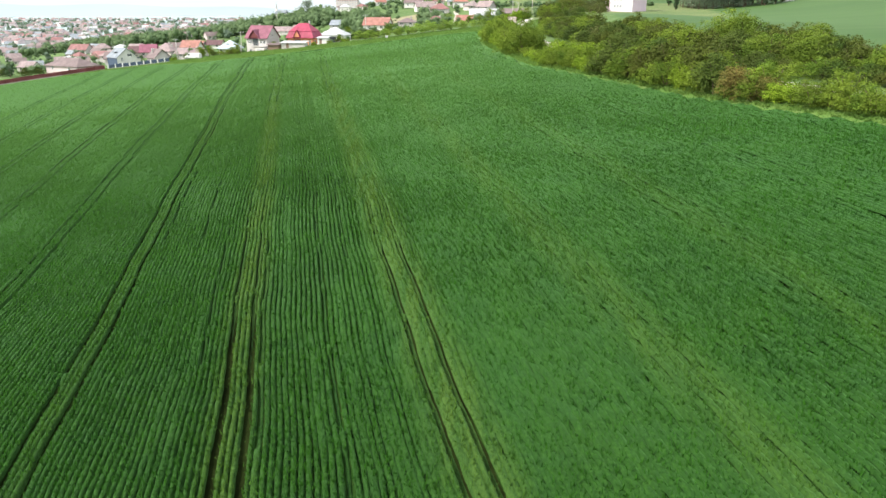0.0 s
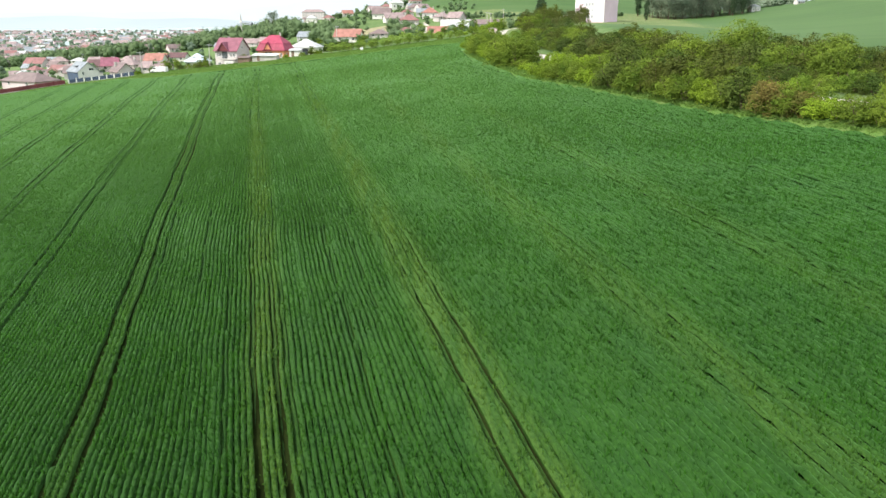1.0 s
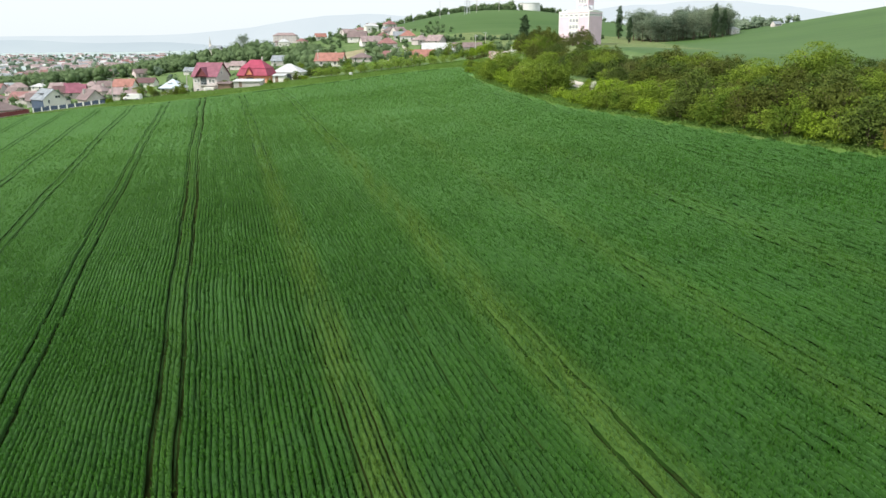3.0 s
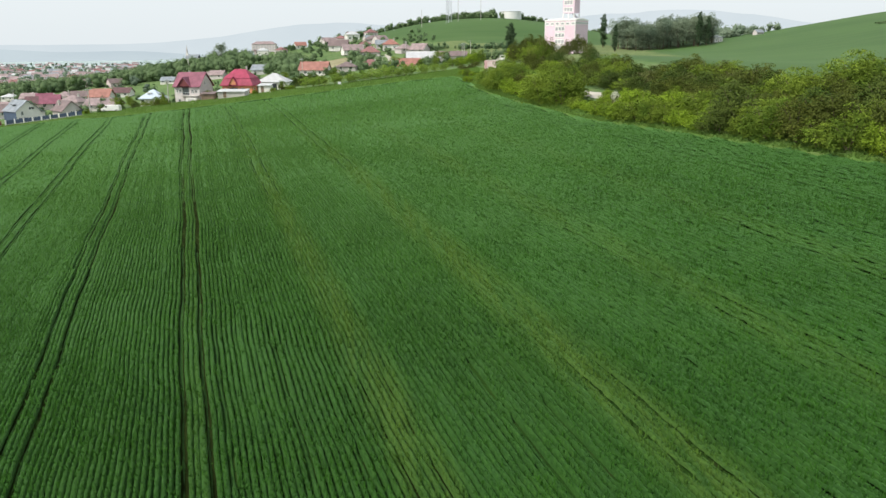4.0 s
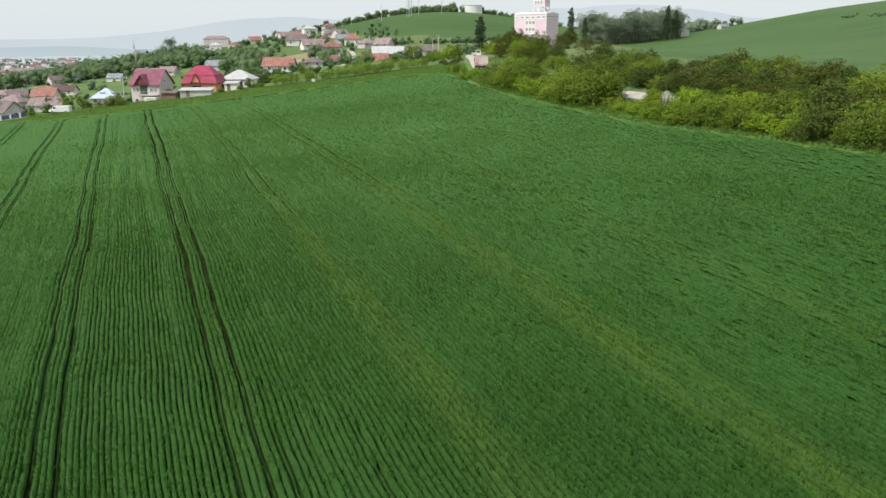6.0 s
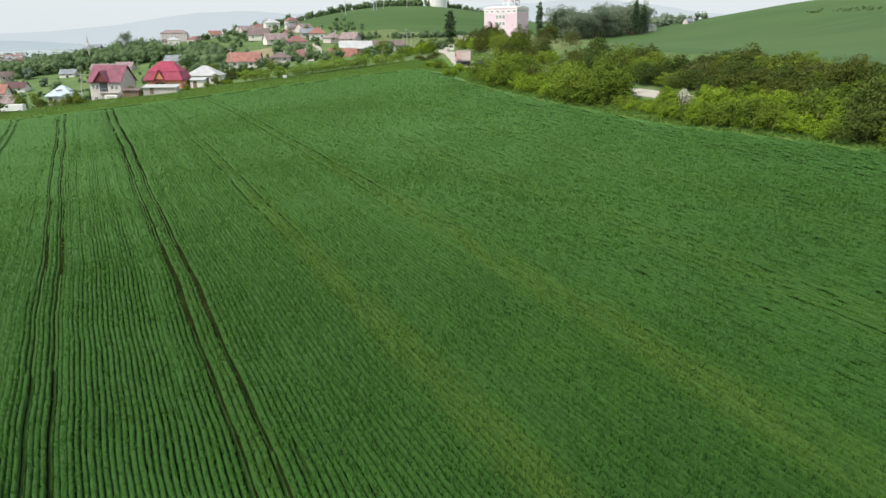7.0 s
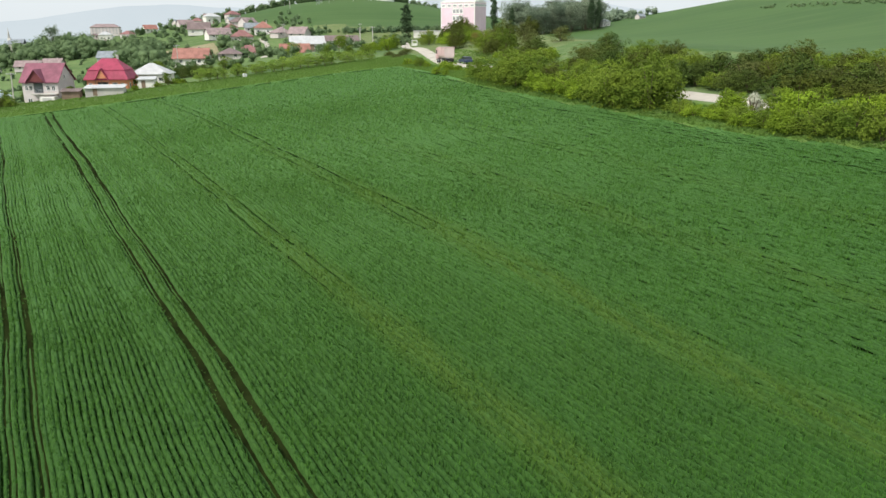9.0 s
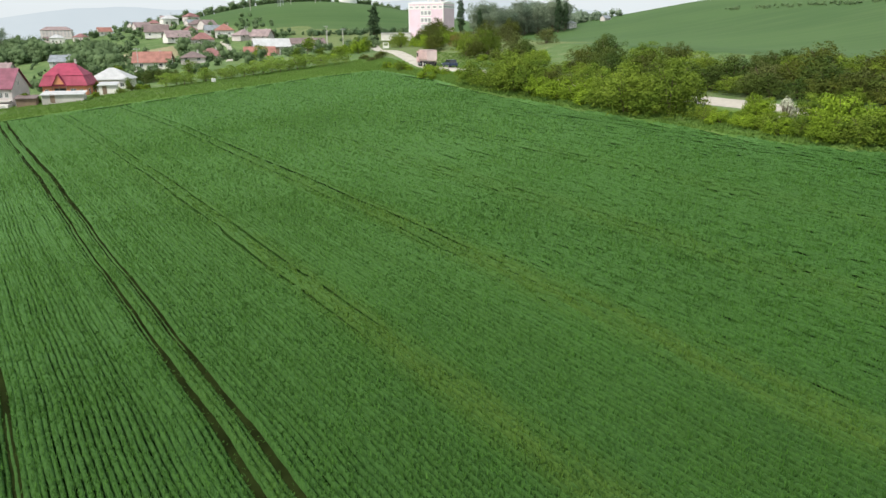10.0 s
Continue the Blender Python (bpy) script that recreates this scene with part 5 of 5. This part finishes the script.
def mill():
    """A tall grain mill; local -y is its sunlit face."""
    ob = thing("mill", "tall pale pink grain mill with ribbon windows", "mill", (99.5, 420, 12.0), -44)
    ob.scale = (1.06, 1.06, 1.06)
    w, d, h = 8.3, 7.0, 16.6
    part("wall", boxed(-w, w, -d, d, -1, h), MILL_PINK, ob)
    part("cornice", boxed(-w - 0.2, w + 0.2, -d - 0.2, d + 0.2, h, h + 0.5), PAINT_WHITE, ob)
    at = lambda u, a, q: (a, u, q)  # noqa: E731
    part("roof", solid(bmesh.new(), ((-d - 0.2, h + 0.5), (d + 0.2, h + 0.5), (0, h + 1.3)), -w - 0.2, 2 * w + 0.4, at), PAINT_WHITE, ob)
    part("corner_strip", boxed(w - 0.25, w + 0.06, -d - 0.06, -d + 0.25, -1, h), PAINT_WHITE, ob)
    part("corner_strip", boxed(-w - 0.06, -w + 0.25, -d - 0.06, -d + 0.25, -1, h), PAINT_WHITE, ob)
    for z in (3.2, 6.2, 9.2, 12.2):
        bay = part("window_bay", boxed(-2.6, 2.6, -d - 0.12, -d + 0.1, z - 0.5, z + 1.9), PAINT_WHITE, ob)
        for x in (-1.7, 0.0, 1.7):
            part("pane", boxed(x - 0.62, x + 0.62, -d - 0.17, -d - 0.1, z - 0.1, z + 1.4), PALE_GLASS, bay)
    for x in np.arange(-7.0, 7.1, 2.8):
        bay = part("window_bay", boxed(x - 1.15, x + 1.15, -d - 0.1, -d + 0.1, 14.4, 16.1), PAINT_WHITE, ob)
        part("pane", boxed(x - 0.7, x + 0.7, -d - 0.15, -d - 0.08, 14.9, 15.6), PALE_GLASS, bay)
    band = part("window_band", boxed(w - 0.1, w + 0.1, -d + 0.6, d - 0.6, 14.9, 16.1), PAINT_WHITE, ob)
    for y in np.arange(-6.0, 6.1, 2.4):
        part("pane", boxed(w + 0.08, w + 0.14, y - 0.95, y + 0.95, 15.2, 15.8), PALE_GLASS, band)
    # the head house on the roof
    head = part("head_house", boxed(-0.6, 5.6, -3.4, 2.6, h + 3.6, h + 10.5), MILL_PINK, ob)
    for z in (h + 4.2, h + 7.4):
        part("head_window", boxed(0.0, 4.8, -3.52, -3.36, z, z + 2.2), PAINT_WHITE, head)
        for x in (0.9, 2.4, 3.9):
            part("pane", boxed(x - 0.55, x + 0.55, -3.58, -3.5, z + 0.3, z + 1.9), PALE_GLASS, head)
    for x in (-0.4, 2.5, 5.4):
        for y in (-3.2, 2.4):
            part("stilt", boxed(x - 0.2, x + 0.2, y - 0.2, y + 0.2, h + 0.3, h + 3.6), PAINT_WHITE, ob)
    part("conveyor", tube(bmesh.new(), (6.5, 0, h + 0.6), (2.5, 0, h + 4.2), 0.5, 0.5, 8), STEEL, ob)
    low = thing("mill_store", "low white store beside the mill", "shed", (82.5, 424, ground_z(82.5, 424) - 0.4), -20)
    part("wall", boxed(-7, 7, -4, 4, -1, 3.4), WHITE_WALL, low)
    part("roof", boxed(-7.4, 7.4, -4.4, 4.4, 3.4, 3.75), ROOF_WHITE, low)
    part("door", boxed(-1.6, 1.6, -4.06, -3.96, 0, 2.8), STEEL, low)


mill()


def tank():
    ob = thing("water_tank", "white round water tank on the hilltop", "tank", (119, 638, ground_z(119, 638)))
    ob.scale = (1.05, 1.05, 1.0)
    part("body", tube(bmesh.new(), (0, 0, -1), (0, 0, 5.4), 8.2, 8.2, 40), PAINT_WHITE, ob)
    part("rim", tube(bmesh.new(), (0, 0, 5.4), (0, 0, 5.7), 8.4, 8.4, 40), CONCRETE, ob)
    part("lid", tube(bmesh.new(), (0, 0, 5.7), (0, 0, 5.9), 8.2, 0.8, 40), ROOF_WHITE, ob)


tank()


def masts():
    for x, y, tall in ((60.3, 589, 30), (63.5, 596, 34)):
        ob = thing("radio_mast", "slender steel lattice mast on the hill", "mast", (x, y, ground_z(x, y)), 15, "masts")
        legs = [(math.cos(a), math.sin(a)) for a in (0.5, 2.6, 4.7)]
        for cx, cy in legs:
            part("leg", tube(bmesh.new(), (cx * 1.2, cy * 1.2, -0.5), (cx * 0.4, cy * 0.4, tall), 0.12, 0.08, 5), STEEL, ob)
        bm = bmesh.new()
        n = tall // 2
        for i in range(n):
            f0, f1 = i / n, (i + 1) / n
            for k in range(3):
                a, b = legs[k], legs[(k + 1) % 3]
                r0, r1 = 1.2 - 0.8 * f0, 1.2 - 0.8 * f1
                tube(bm, (a[0] * r0, a[1] * r0, tall * f0), (b[0] * r1, b[1] * r1, tall * f1), 0.05, 0.05, 4)
        part("bracing", bm, STEEL, ob)
    for x, y, tall in ((69.5, 597.6, 24), (87.1, 599.6, 24), (40.5, 585, 12)):
        ob = thing("pole", "tall thin pole on the hilltop", "pole", (x, y, ground_z(x, y)), 0, "masts")
        part("shaft", tube(bmesh.new(), (0, 0, -0.5), (0, 0, tall), 0.22, 0.12, 8), CONCRETE, ob)


masts()


def power_poles():
    for x, y, tall, lean in ((-74.4, 278, 7.6, 3), (37, 378, 8, 0), (30, 330, 8, 0), (50, 430, 8, 0), (-35, 345, 8, 0), (-100, 283, 8, 0), (17, 452, 9, 0), (1, 400, 8, 2)):
        ob = thing("utility_pole", "concrete utility pole with a cross-arm", "pole", (x, y, ground_z(x, y)), 20, "utility poles")
        part("shaft", tube(bmesh.new(), (0, 0, -0.5), (math.sin(radians(lean)) * tall, 0, tall), 0.17, 0.11, 8), CONCRETE, ob)
        top = math.sin(radians(lean)) * tall
        part("crossarm", boxed(top - 1.1, top + 1.1, -0.06, 0.06, tall - 0.5, tall - 0.36), STEEL, ob)
        for k in (-1.0, -0.4, 0.4, 1.0):
            part("insulator", tube(bmesh.new(), (top + k, 0, tall - 0.36), (top + k, 0, tall - 0.14), 0.05, 0.035, 6), PAINT_WHITE, ob)


power_poles()


def church():
    x, y = -121, 575
    ob = thing("church", "pale church with a spire above the trees", "church", (x, y, ground_z(x, y) + 3), -10)
    ob.scale = (0.62, 0.62, 0.62)
    part("nave", boxed(-5, 8, -5, 5, -4, 8), WHITE_WALL, ob)
    part("roof", gable_roof(13, 10, 8, 12), ROOF_GREY, ob)
    part("tower", boxed(-7.8, -5.2, -1.3, 1.3, -4, 13), WHITE_WALL, ob)
    part("spire", tube(bmesh.new(), (-6.5, 0, 13), (-6.5, 0, 22), 1.2, 0.08, 8), CONCRETE, ob)
    for cx in (-3.0, 0.5, 4.0):
        part("buttress", boxed(cx - 0.35, cx + 0.35, -5.7, -5.0, -4, 6.5), CONCRETE, ob)


church()


# ---- far houses of the town ----
def far_house(w, d, eave, ridge, roof, wall_mat, roof_mat, label):
    ob = house(0, 0, 0, w, d, eave, ridge, roof, wall_mat, roof_mat, label, group="town houses", z=-400)
    for x in (-w * 0.27, w * 0.27):
        part("window", boxed(x - 0.7, x + 0.7, -d / 2 - 0.05, -d / 2 + 0.05, eave * 0.35, eave * 0.35 + 1.3), GLASS, ob)
    part("door", boxed(-0.5, 0.5, -d / 2 - 0.04, -d / 2 + 0.05, 0, 2.1), TIMBER, ob)
    return ob


FAR_HOUSES = (
    far_house(12, 9, 3.4, 7.0, "gable", WHITE_WALL, ROOF_ORANGE, "white town house with an orange roof"),
    far_house(11, 9, 3.6, 7.0, "hip", CREAM_WALL, ROOF_RED, "cream town house with a dull red hipped roof"),
    far_house(13, 9, 3.2, 6.4, "gable", PINK_WALL, ROOF_BROWN, "pink town house with a brown roof"),
    far_house(12, 10, 5.6, 8.8, "hip", WHITE_WALL, ROOF_WHITE, "two-storey white town house with a pale roof"),
    far_house(11, 8, 3.2, 6.4, "gable", CREAM_WALL, ROOF_GREY, "cream town house with a grey roof"),
    far_house(12, 9, 3.2, 6.6, "gable", CREAM_WALL, ROOF_HAZY, "cream town house with a faded tan roof"),
)


def settle():
    rng = np.random.default_rng(71)
    spots = []

    def free(x, y, r=13):
        if all((x - a) ** 2 + (y - b) ** 2 > r * r for a, b in spots):
            spots.append((x, y))
            return True
        return False

    def put(x, y, size=1.0):
        if free(x, y):
            k = rng.choice(6, p=(0.05, 0.1, 0.29, 0.05, 0.16, 0.35))
            set_down(FAR_HOUSES[k], x, y, rng.uniform(-40, 40), size * rng.uniform(0.72, 0.95), 1.0, 0.2)

    for _ in range(115):
        y = rng.uniform(530, 830)
        put(y * rng.uniform(-0.66, -0.3), y)
    for _ in range(30):
        y = rng.uniform(360, 500)
        put(y * rng.uniform(-0.62, -0.45), y, 0.8)
    for _ in range(90):
        x = rng.uniform(-84, 4)
        put(x, 590 + 0.1 * x + rng.uniform(-16, 18), 0.85)
    for _ in range(12):
        put(rng.uniform(-25, 12), rng.uniform(505, 560), 0.8)
    set_down(FAR_HOUSES[3], 212, 474, 10, 0.5, 1.0, 0.1)
    set_down(FAR_HOUSES[4], 250, 492, 10, 0.5, 1.0, 0.1)


def far_town():
    """The houses of the plain, too far and many to count: walls and gabled roofs in one mesh."""
    rng = np.random.default_rng(72)
    roofs = (ROOF_HAZY, ROOF_RED, ROOF_BROWN, ROOF_HAZY, ROOF_GREY, ROOF_WHITE)
    verts, faces, slots = [], [], []
    for _ in range(480):
        y = 830 + 1500 * rng.uniform() ** 1.6
        x = y * rng.uniform(-0.68, -0.26)
        w, d, e = rng.uniform(4.5, 7.5), rng.uniform(3.5, 5), rng.uniform(2.6, 5)
        r, a, z = e + rng.uniform(2, 3.2), rng.uniform(-0.8, 0.8), ground_z(x, y)
        roof, wall = rng.choice(6, p=(0.12, 0.16, 0.2, 0.32, 0.12, 0.08)), 6 + rng.integers(0, 3)
        o = 0.4
        p = [(-w, -d, -1), (w, -d, -1), (w, d, -1), (-w, d, -1), (-w, -d, e), (w, -d, e), (w, d, e), (-w, d, e), (-w, 0, r - 0.15), (w, 0, r - 0.15),
             (-w - o, -d - o, e - o * 0.5), (w + o, -d - o, e - o * 0.5), (w + o, d + o, e - o * 0.5), (-w - o, d + o, e - o * 0.5), (-w - o, 0, r), (w + o, 0, r)]
        n, ca, sa = len(verts), math.cos(a), math.sin(a)
        verts += [(x + u * ca - v * sa, y + u * sa + v * ca, z + h) for u, v, h in p]
        for f, m in (((0, 1, 5, 4), wall), ((2, 3, 7, 6), wall), ((1, 2, 6, 9, 5), wall), ((3, 0, 4, 8, 7), wall), ((10, 11, 15, 14), roof), ((12, 13, 14, 15), roof)):
            faces.append([n + i for i in f])
            slots.append(m)
    me = bpy.data.meshes.new("far_town")
    me.from_pydata(verts, [], faces)
    for m in (*roofs, WHITE_WALL, CREAM_WALL, PINK_WALL):
        me.materials.append(m)
    me.polygons.foreach_set("material_index", np.array(slots, np.int32))
    tagged(new("far_town", me), "hazy crowded roofs of a town on the plain", "houses", kind="stuff")


far_town()
settle()


def hotel():
    x, y = -74, 596
    ob = thing("apartment_building", "long pale building on the skyline", "building", (x, y, ground_z(x, y) + 1.5), -8)
    ob.scale = (0.5, 0.5, 0.52)
    part("wall", boxed(-17, 17, -6, 6, -1, 9), CREAM_WALL, ob)
    part("roof", hip_roof(34, 12, 9, 13), ROOF_HAZY, ob)
    for z in (1.2, 4.0, 6.6):
        for cx in np.arange(-14, 15, 4):
            # Pale panes: the haze before the windows is in their colour.
            part("window", boxed(cx - 0.8, cx + 0.8, -6.06, -5.95, z, z + 1.5), PALE_GLASS, ob)


hotel()


# ---- vehicles ----
def wheel(parent, x, y, r, w):
    ob = part("wheel", tube(bmesh.new(), (x - w / 2, y, r), (x + w / 2, y, r), r, r, 18), RUBBER, parent)
    part("rim", tube(bmesh.new(), (x - w / 2 - 0.02, y, r), (x + w / 2 + 0.02, y, r), r * 0.55, r * 0.55, 12), STEEL, ob)


def tipper_truck(x, y, turn):
    """A four-axle tipper; local +y is ahead."""
    ob = thing("tipper_truck", "dusty red and cream four-axle tipper truck on the gravel road", "truck", (x, y, ground_z(x, y) + 0.1), turn)
    ob.scale = (0.92, 0.86, 1.0)
    part("chassis", boxed(-0.45, 0.45, -4.0, 4.2, 0.75, 1.05), STEEL, ob)
    for yy in (-3.1, -1.8, 1.2, 2.8):
        for xx in (-1.02, 1.02):
            wheel(ob, xx, yy, 0.52, 0.36)
    at = lambda u, a, h: (u, a, h)  # noqa: E731
    bm = solid(bmesh.new(), ((-0.95, 1.15), (0.95, 1.15), (1.22, 1.6), (1.25, 3.3), (-1.25, 3.3), (-1.22, 1.6)), -4.2, 6.2, at)
    body = part("tipper_body", bm, TRUCK_PALE, ob)
    for yy in np.arange(-4.0, 2.1, 0.95):
        for xx in (-1.29, 1.29):
            part("rib", boxed(xx - 0.05, xx + 0.05, yy - 0.07, yy + 0.07, 1.5, 3.3), TRUCK_RED, body)
    part("tailgate", boxed(-1.2, 1.2, -4.32, -4.2, 1.35, 3.2), TRUCK_PALE, body)
    part("rail", boxed(-1.33, 1.33, -4.3, 2.05, 3.3, 3.42), TRUCK_RED, body)
    load = bmesh.new()
    box(load, -1.1, 1.1, -4.0, 1.9, 3.3, 3.5, 0.15)
    part("load", load, GRAVEL, ob, "heaped pale gravel load")
    cab = part("cab", solid(bmesh.new(), ((2.2, 0.7), (4.3, 0.7), (4.3, 2.0), (4.05, 3.1), (2.2, 3.2)), -1.2, 2.4, lambda u, a, h: (a, u, h)), TRUCK_RED, ob)
    part("windscreen", boxed(-1.05, 1.05, 4.18, 4.27, 2.0, 2.8), GLASS, cab)
    for xx in (-1.22, 1.22):
        part("side_window", boxed(xx - 0.02, xx + 0.02, 2.8, 3.9, 1.95, 2.75), GLASS, cab)
    for xx in (-1.0, 0.7):
        part("tail_light", boxed(xx, xx + 0.3, -4.1, -4.0, 0.85, 1.0), TRUCK_RED, ob)
    part("mudguard", boxed(-1.2, 1.2, -4.1, -3.7, 0.5, 1.0), RUBBER, ob)


def small_car(name, x, y, turn, paint, label, length=4.2, tall=1.48):
    """A hatchback; local +y is ahead."""
    ob = thing(name, label, "car", (x, y, ground_z(x, y) + 0.1), turn)
    h = length / 2
    side = ((-h, 0.35), (-h + 0.05, 0.85), (-h + 0.5, 0.95), (h - 1.1, 0.92), (h - 0.1, 0.75), (h, 0.35))
    at = lambda u, a, q: (a, u, q)  # noqa: E731
    bm = solid(bmesh.new(), side, -0.86, 1.72, at)
    bmesh.ops.bevel(bm, geom=list(bm.edges), offset=0.06, segments=2, affect="EDGES")
    body = part("body", bm, paint, ob)
    glass = ((-h + 0.25, 0.9), (h - 1.2, 0.9), (h - 1.9, tall - 0.05), (-h + 0.6, tall - 0.05))
    part("greenhouse", solid(bmesh.new(), glass, -0.74, 1.48, at), GLASS, ob, "dark car windows")
    part("roof", boxed(-0.7, 0.7, -h + 0.6, h - 1.95, tall - 0.05, tall, 0.02), paint, ob)
    for xx in (-0.78, 0.78):
        for yy in (-h + 0.75, h - 0.8):
            wheel(ob, xx, yy, 0.31, 0.2)
        part("headlight", boxed(xx - 0.2, xx + 0.08, h - 0.1, h - 0.02, 0.55, 0.7), PAINT_WHITE, body)
    return ob


tipper_truck(20.9, 231.5, -4)
small_car("car", 21.6, 220.5, 0, CAR_BLUE, "dark blue hatchback following on the gravel road")


def white_van(x, y, turn):
    """A panel van; local +y is ahead."""
    ob = thing("van", "long white panel van parked by the houses", "van", (x, y, ground_z(x, y) + 0.05), turn)
    at = lambda u, a, q: (a, u, q)  # noqa: E731
    bm = solid(bmesh.new(), ((-2.8, 0.35), (2.9, 0.35), (2.9, 1.0), (2.1, 1.2), (1.5, 1.95), (-2.7, 2.0)), -0.95, 1.9, at)
    bmesh.ops.bevel(bm, geom=list(bm.edges), offset=0.08, segments=2, affect="EDGES")
    body = part("body", bm, PAINT_WHITE, ob)
    for xx in (-0.96, 0.96):
        part("side_window", boxed(xx - 0.02, xx + 0.02, 0.9, 1.6, 1.25, 1.75), GLASS, body)
        for yy in (-1.8, 2.0):
            wheel(ob, xx * 0.92, yy, 0.33, 0.2)
    part("bumper", boxed(-0.9, 0.9, 2.86, 2.98, 0.3, 0.55), RUBBER, body)


white_van(-89.4, 269.4, 80)
small_car("car", -104, 286, 100, CAR_BLUE, "dark car parked by a gate")


def shelter():
    """A small white roadside shelter: a slab on posts over a low wall."""
    x, y = 46.6, 334
    ob = thing("roadside_shelter", "small white shelter beside the road", "shelter", (x, y, ground_z(x, y)), -15)
    ob.scale = (0.65, 0.65, 0.8)
    part("slab", boxed(-1.6, 1.6, -1.2, 1.2, 2.2, 2.4), PAINT_WHITE, ob)
    for px in (-1.4, 1.4):
        for py in (-1.0, 1.0):
            part("post", boxed(px - 0.15, px + 0.15, py - 0.15, py + 0.15, -0.3, 2.2), PAINT_WHITE, ob)
    part("low_wall", boxed(-1.2, 1.2, -0.95, -0.8, -0.3, 1.0), PAINT_WHITE, ob)


shelter()


def water_cube(x, y, turn):
    """A white plastic water container on a pallet."""
    ob = thing("water_container", "white plastic water container in the orchard grass", "container", (x, y, ground_z(x, y)), turn)
    ob.scale = (0.8, 0.8, 0.8)
    part("body", boxed(-0.55, 0.55, -0.5, 0.5, 0.14, 1.15, 0.08), PAINT_WHITE, ob)
    part("cap", tube(bmesh.new(), (0, 0, 1.14), (0, 0, 1.22), 0.16, 0.15, 12), RUBBER, ob)
    for yy in (-0.42, 0.0, 0.42):
        part("pallet_runner", boxed(-0.6, 0.6, yy - 0.06, yy + 0.06, -0.05, 0.14), TIMBER, ob)


water_cube(-19.9, 268.6, 12)


# ---- road ----


def ribbon(name, line, half, lift, material, label, step=2.0, ragged=0.5, seed=1):
    rng = np.random.default_rng(seed)
    _, _, total = along(line, 0)
    v = []
    for s in np.arange(0, total, step):
        p, n, _ = along(line, s)
        for k in np.linspace(-1, 1, 5):
            q = p + n * k * (half + (abs(k) == 1) * rng.uniform(-ragged, ragged))
            v.append((q[0], q[1], ground_z(q[0], q[1]) + lift - 0.12 * (abs(k) == 1)))
    v = np.array(v)
    i = np.arange(len(v)).reshape(-1, 5)
    quads = np.stack([i[:-1, :-1], i[:-1, 1:], i[1:, 1:], i[1:, :-1]], -1).reshape(-1, 4)
    return tagged(new(name, sheet(name, v, quads, material)), label, "road", kind="structure")


ribbon("road", ROAD, 1.75, 0.1, GRAVEL, "pale dusty gravel road", 1.5, 0.22)

LANE = np.array([(-6, 346), (-3, 366), (2, 402), (6, 430), (8.4, 455), (7.5, 476)], float)
ribbon("road", LANE, 1.2, 0.1, GRAVEL, "pale village lane between the gardens", 1.5, 0.2, 2)

# ---- the templates are not part of the place ----
for template in (*BUSHES.values(), *TREES.values(), *FAR_HOUSES):
    drop(template)
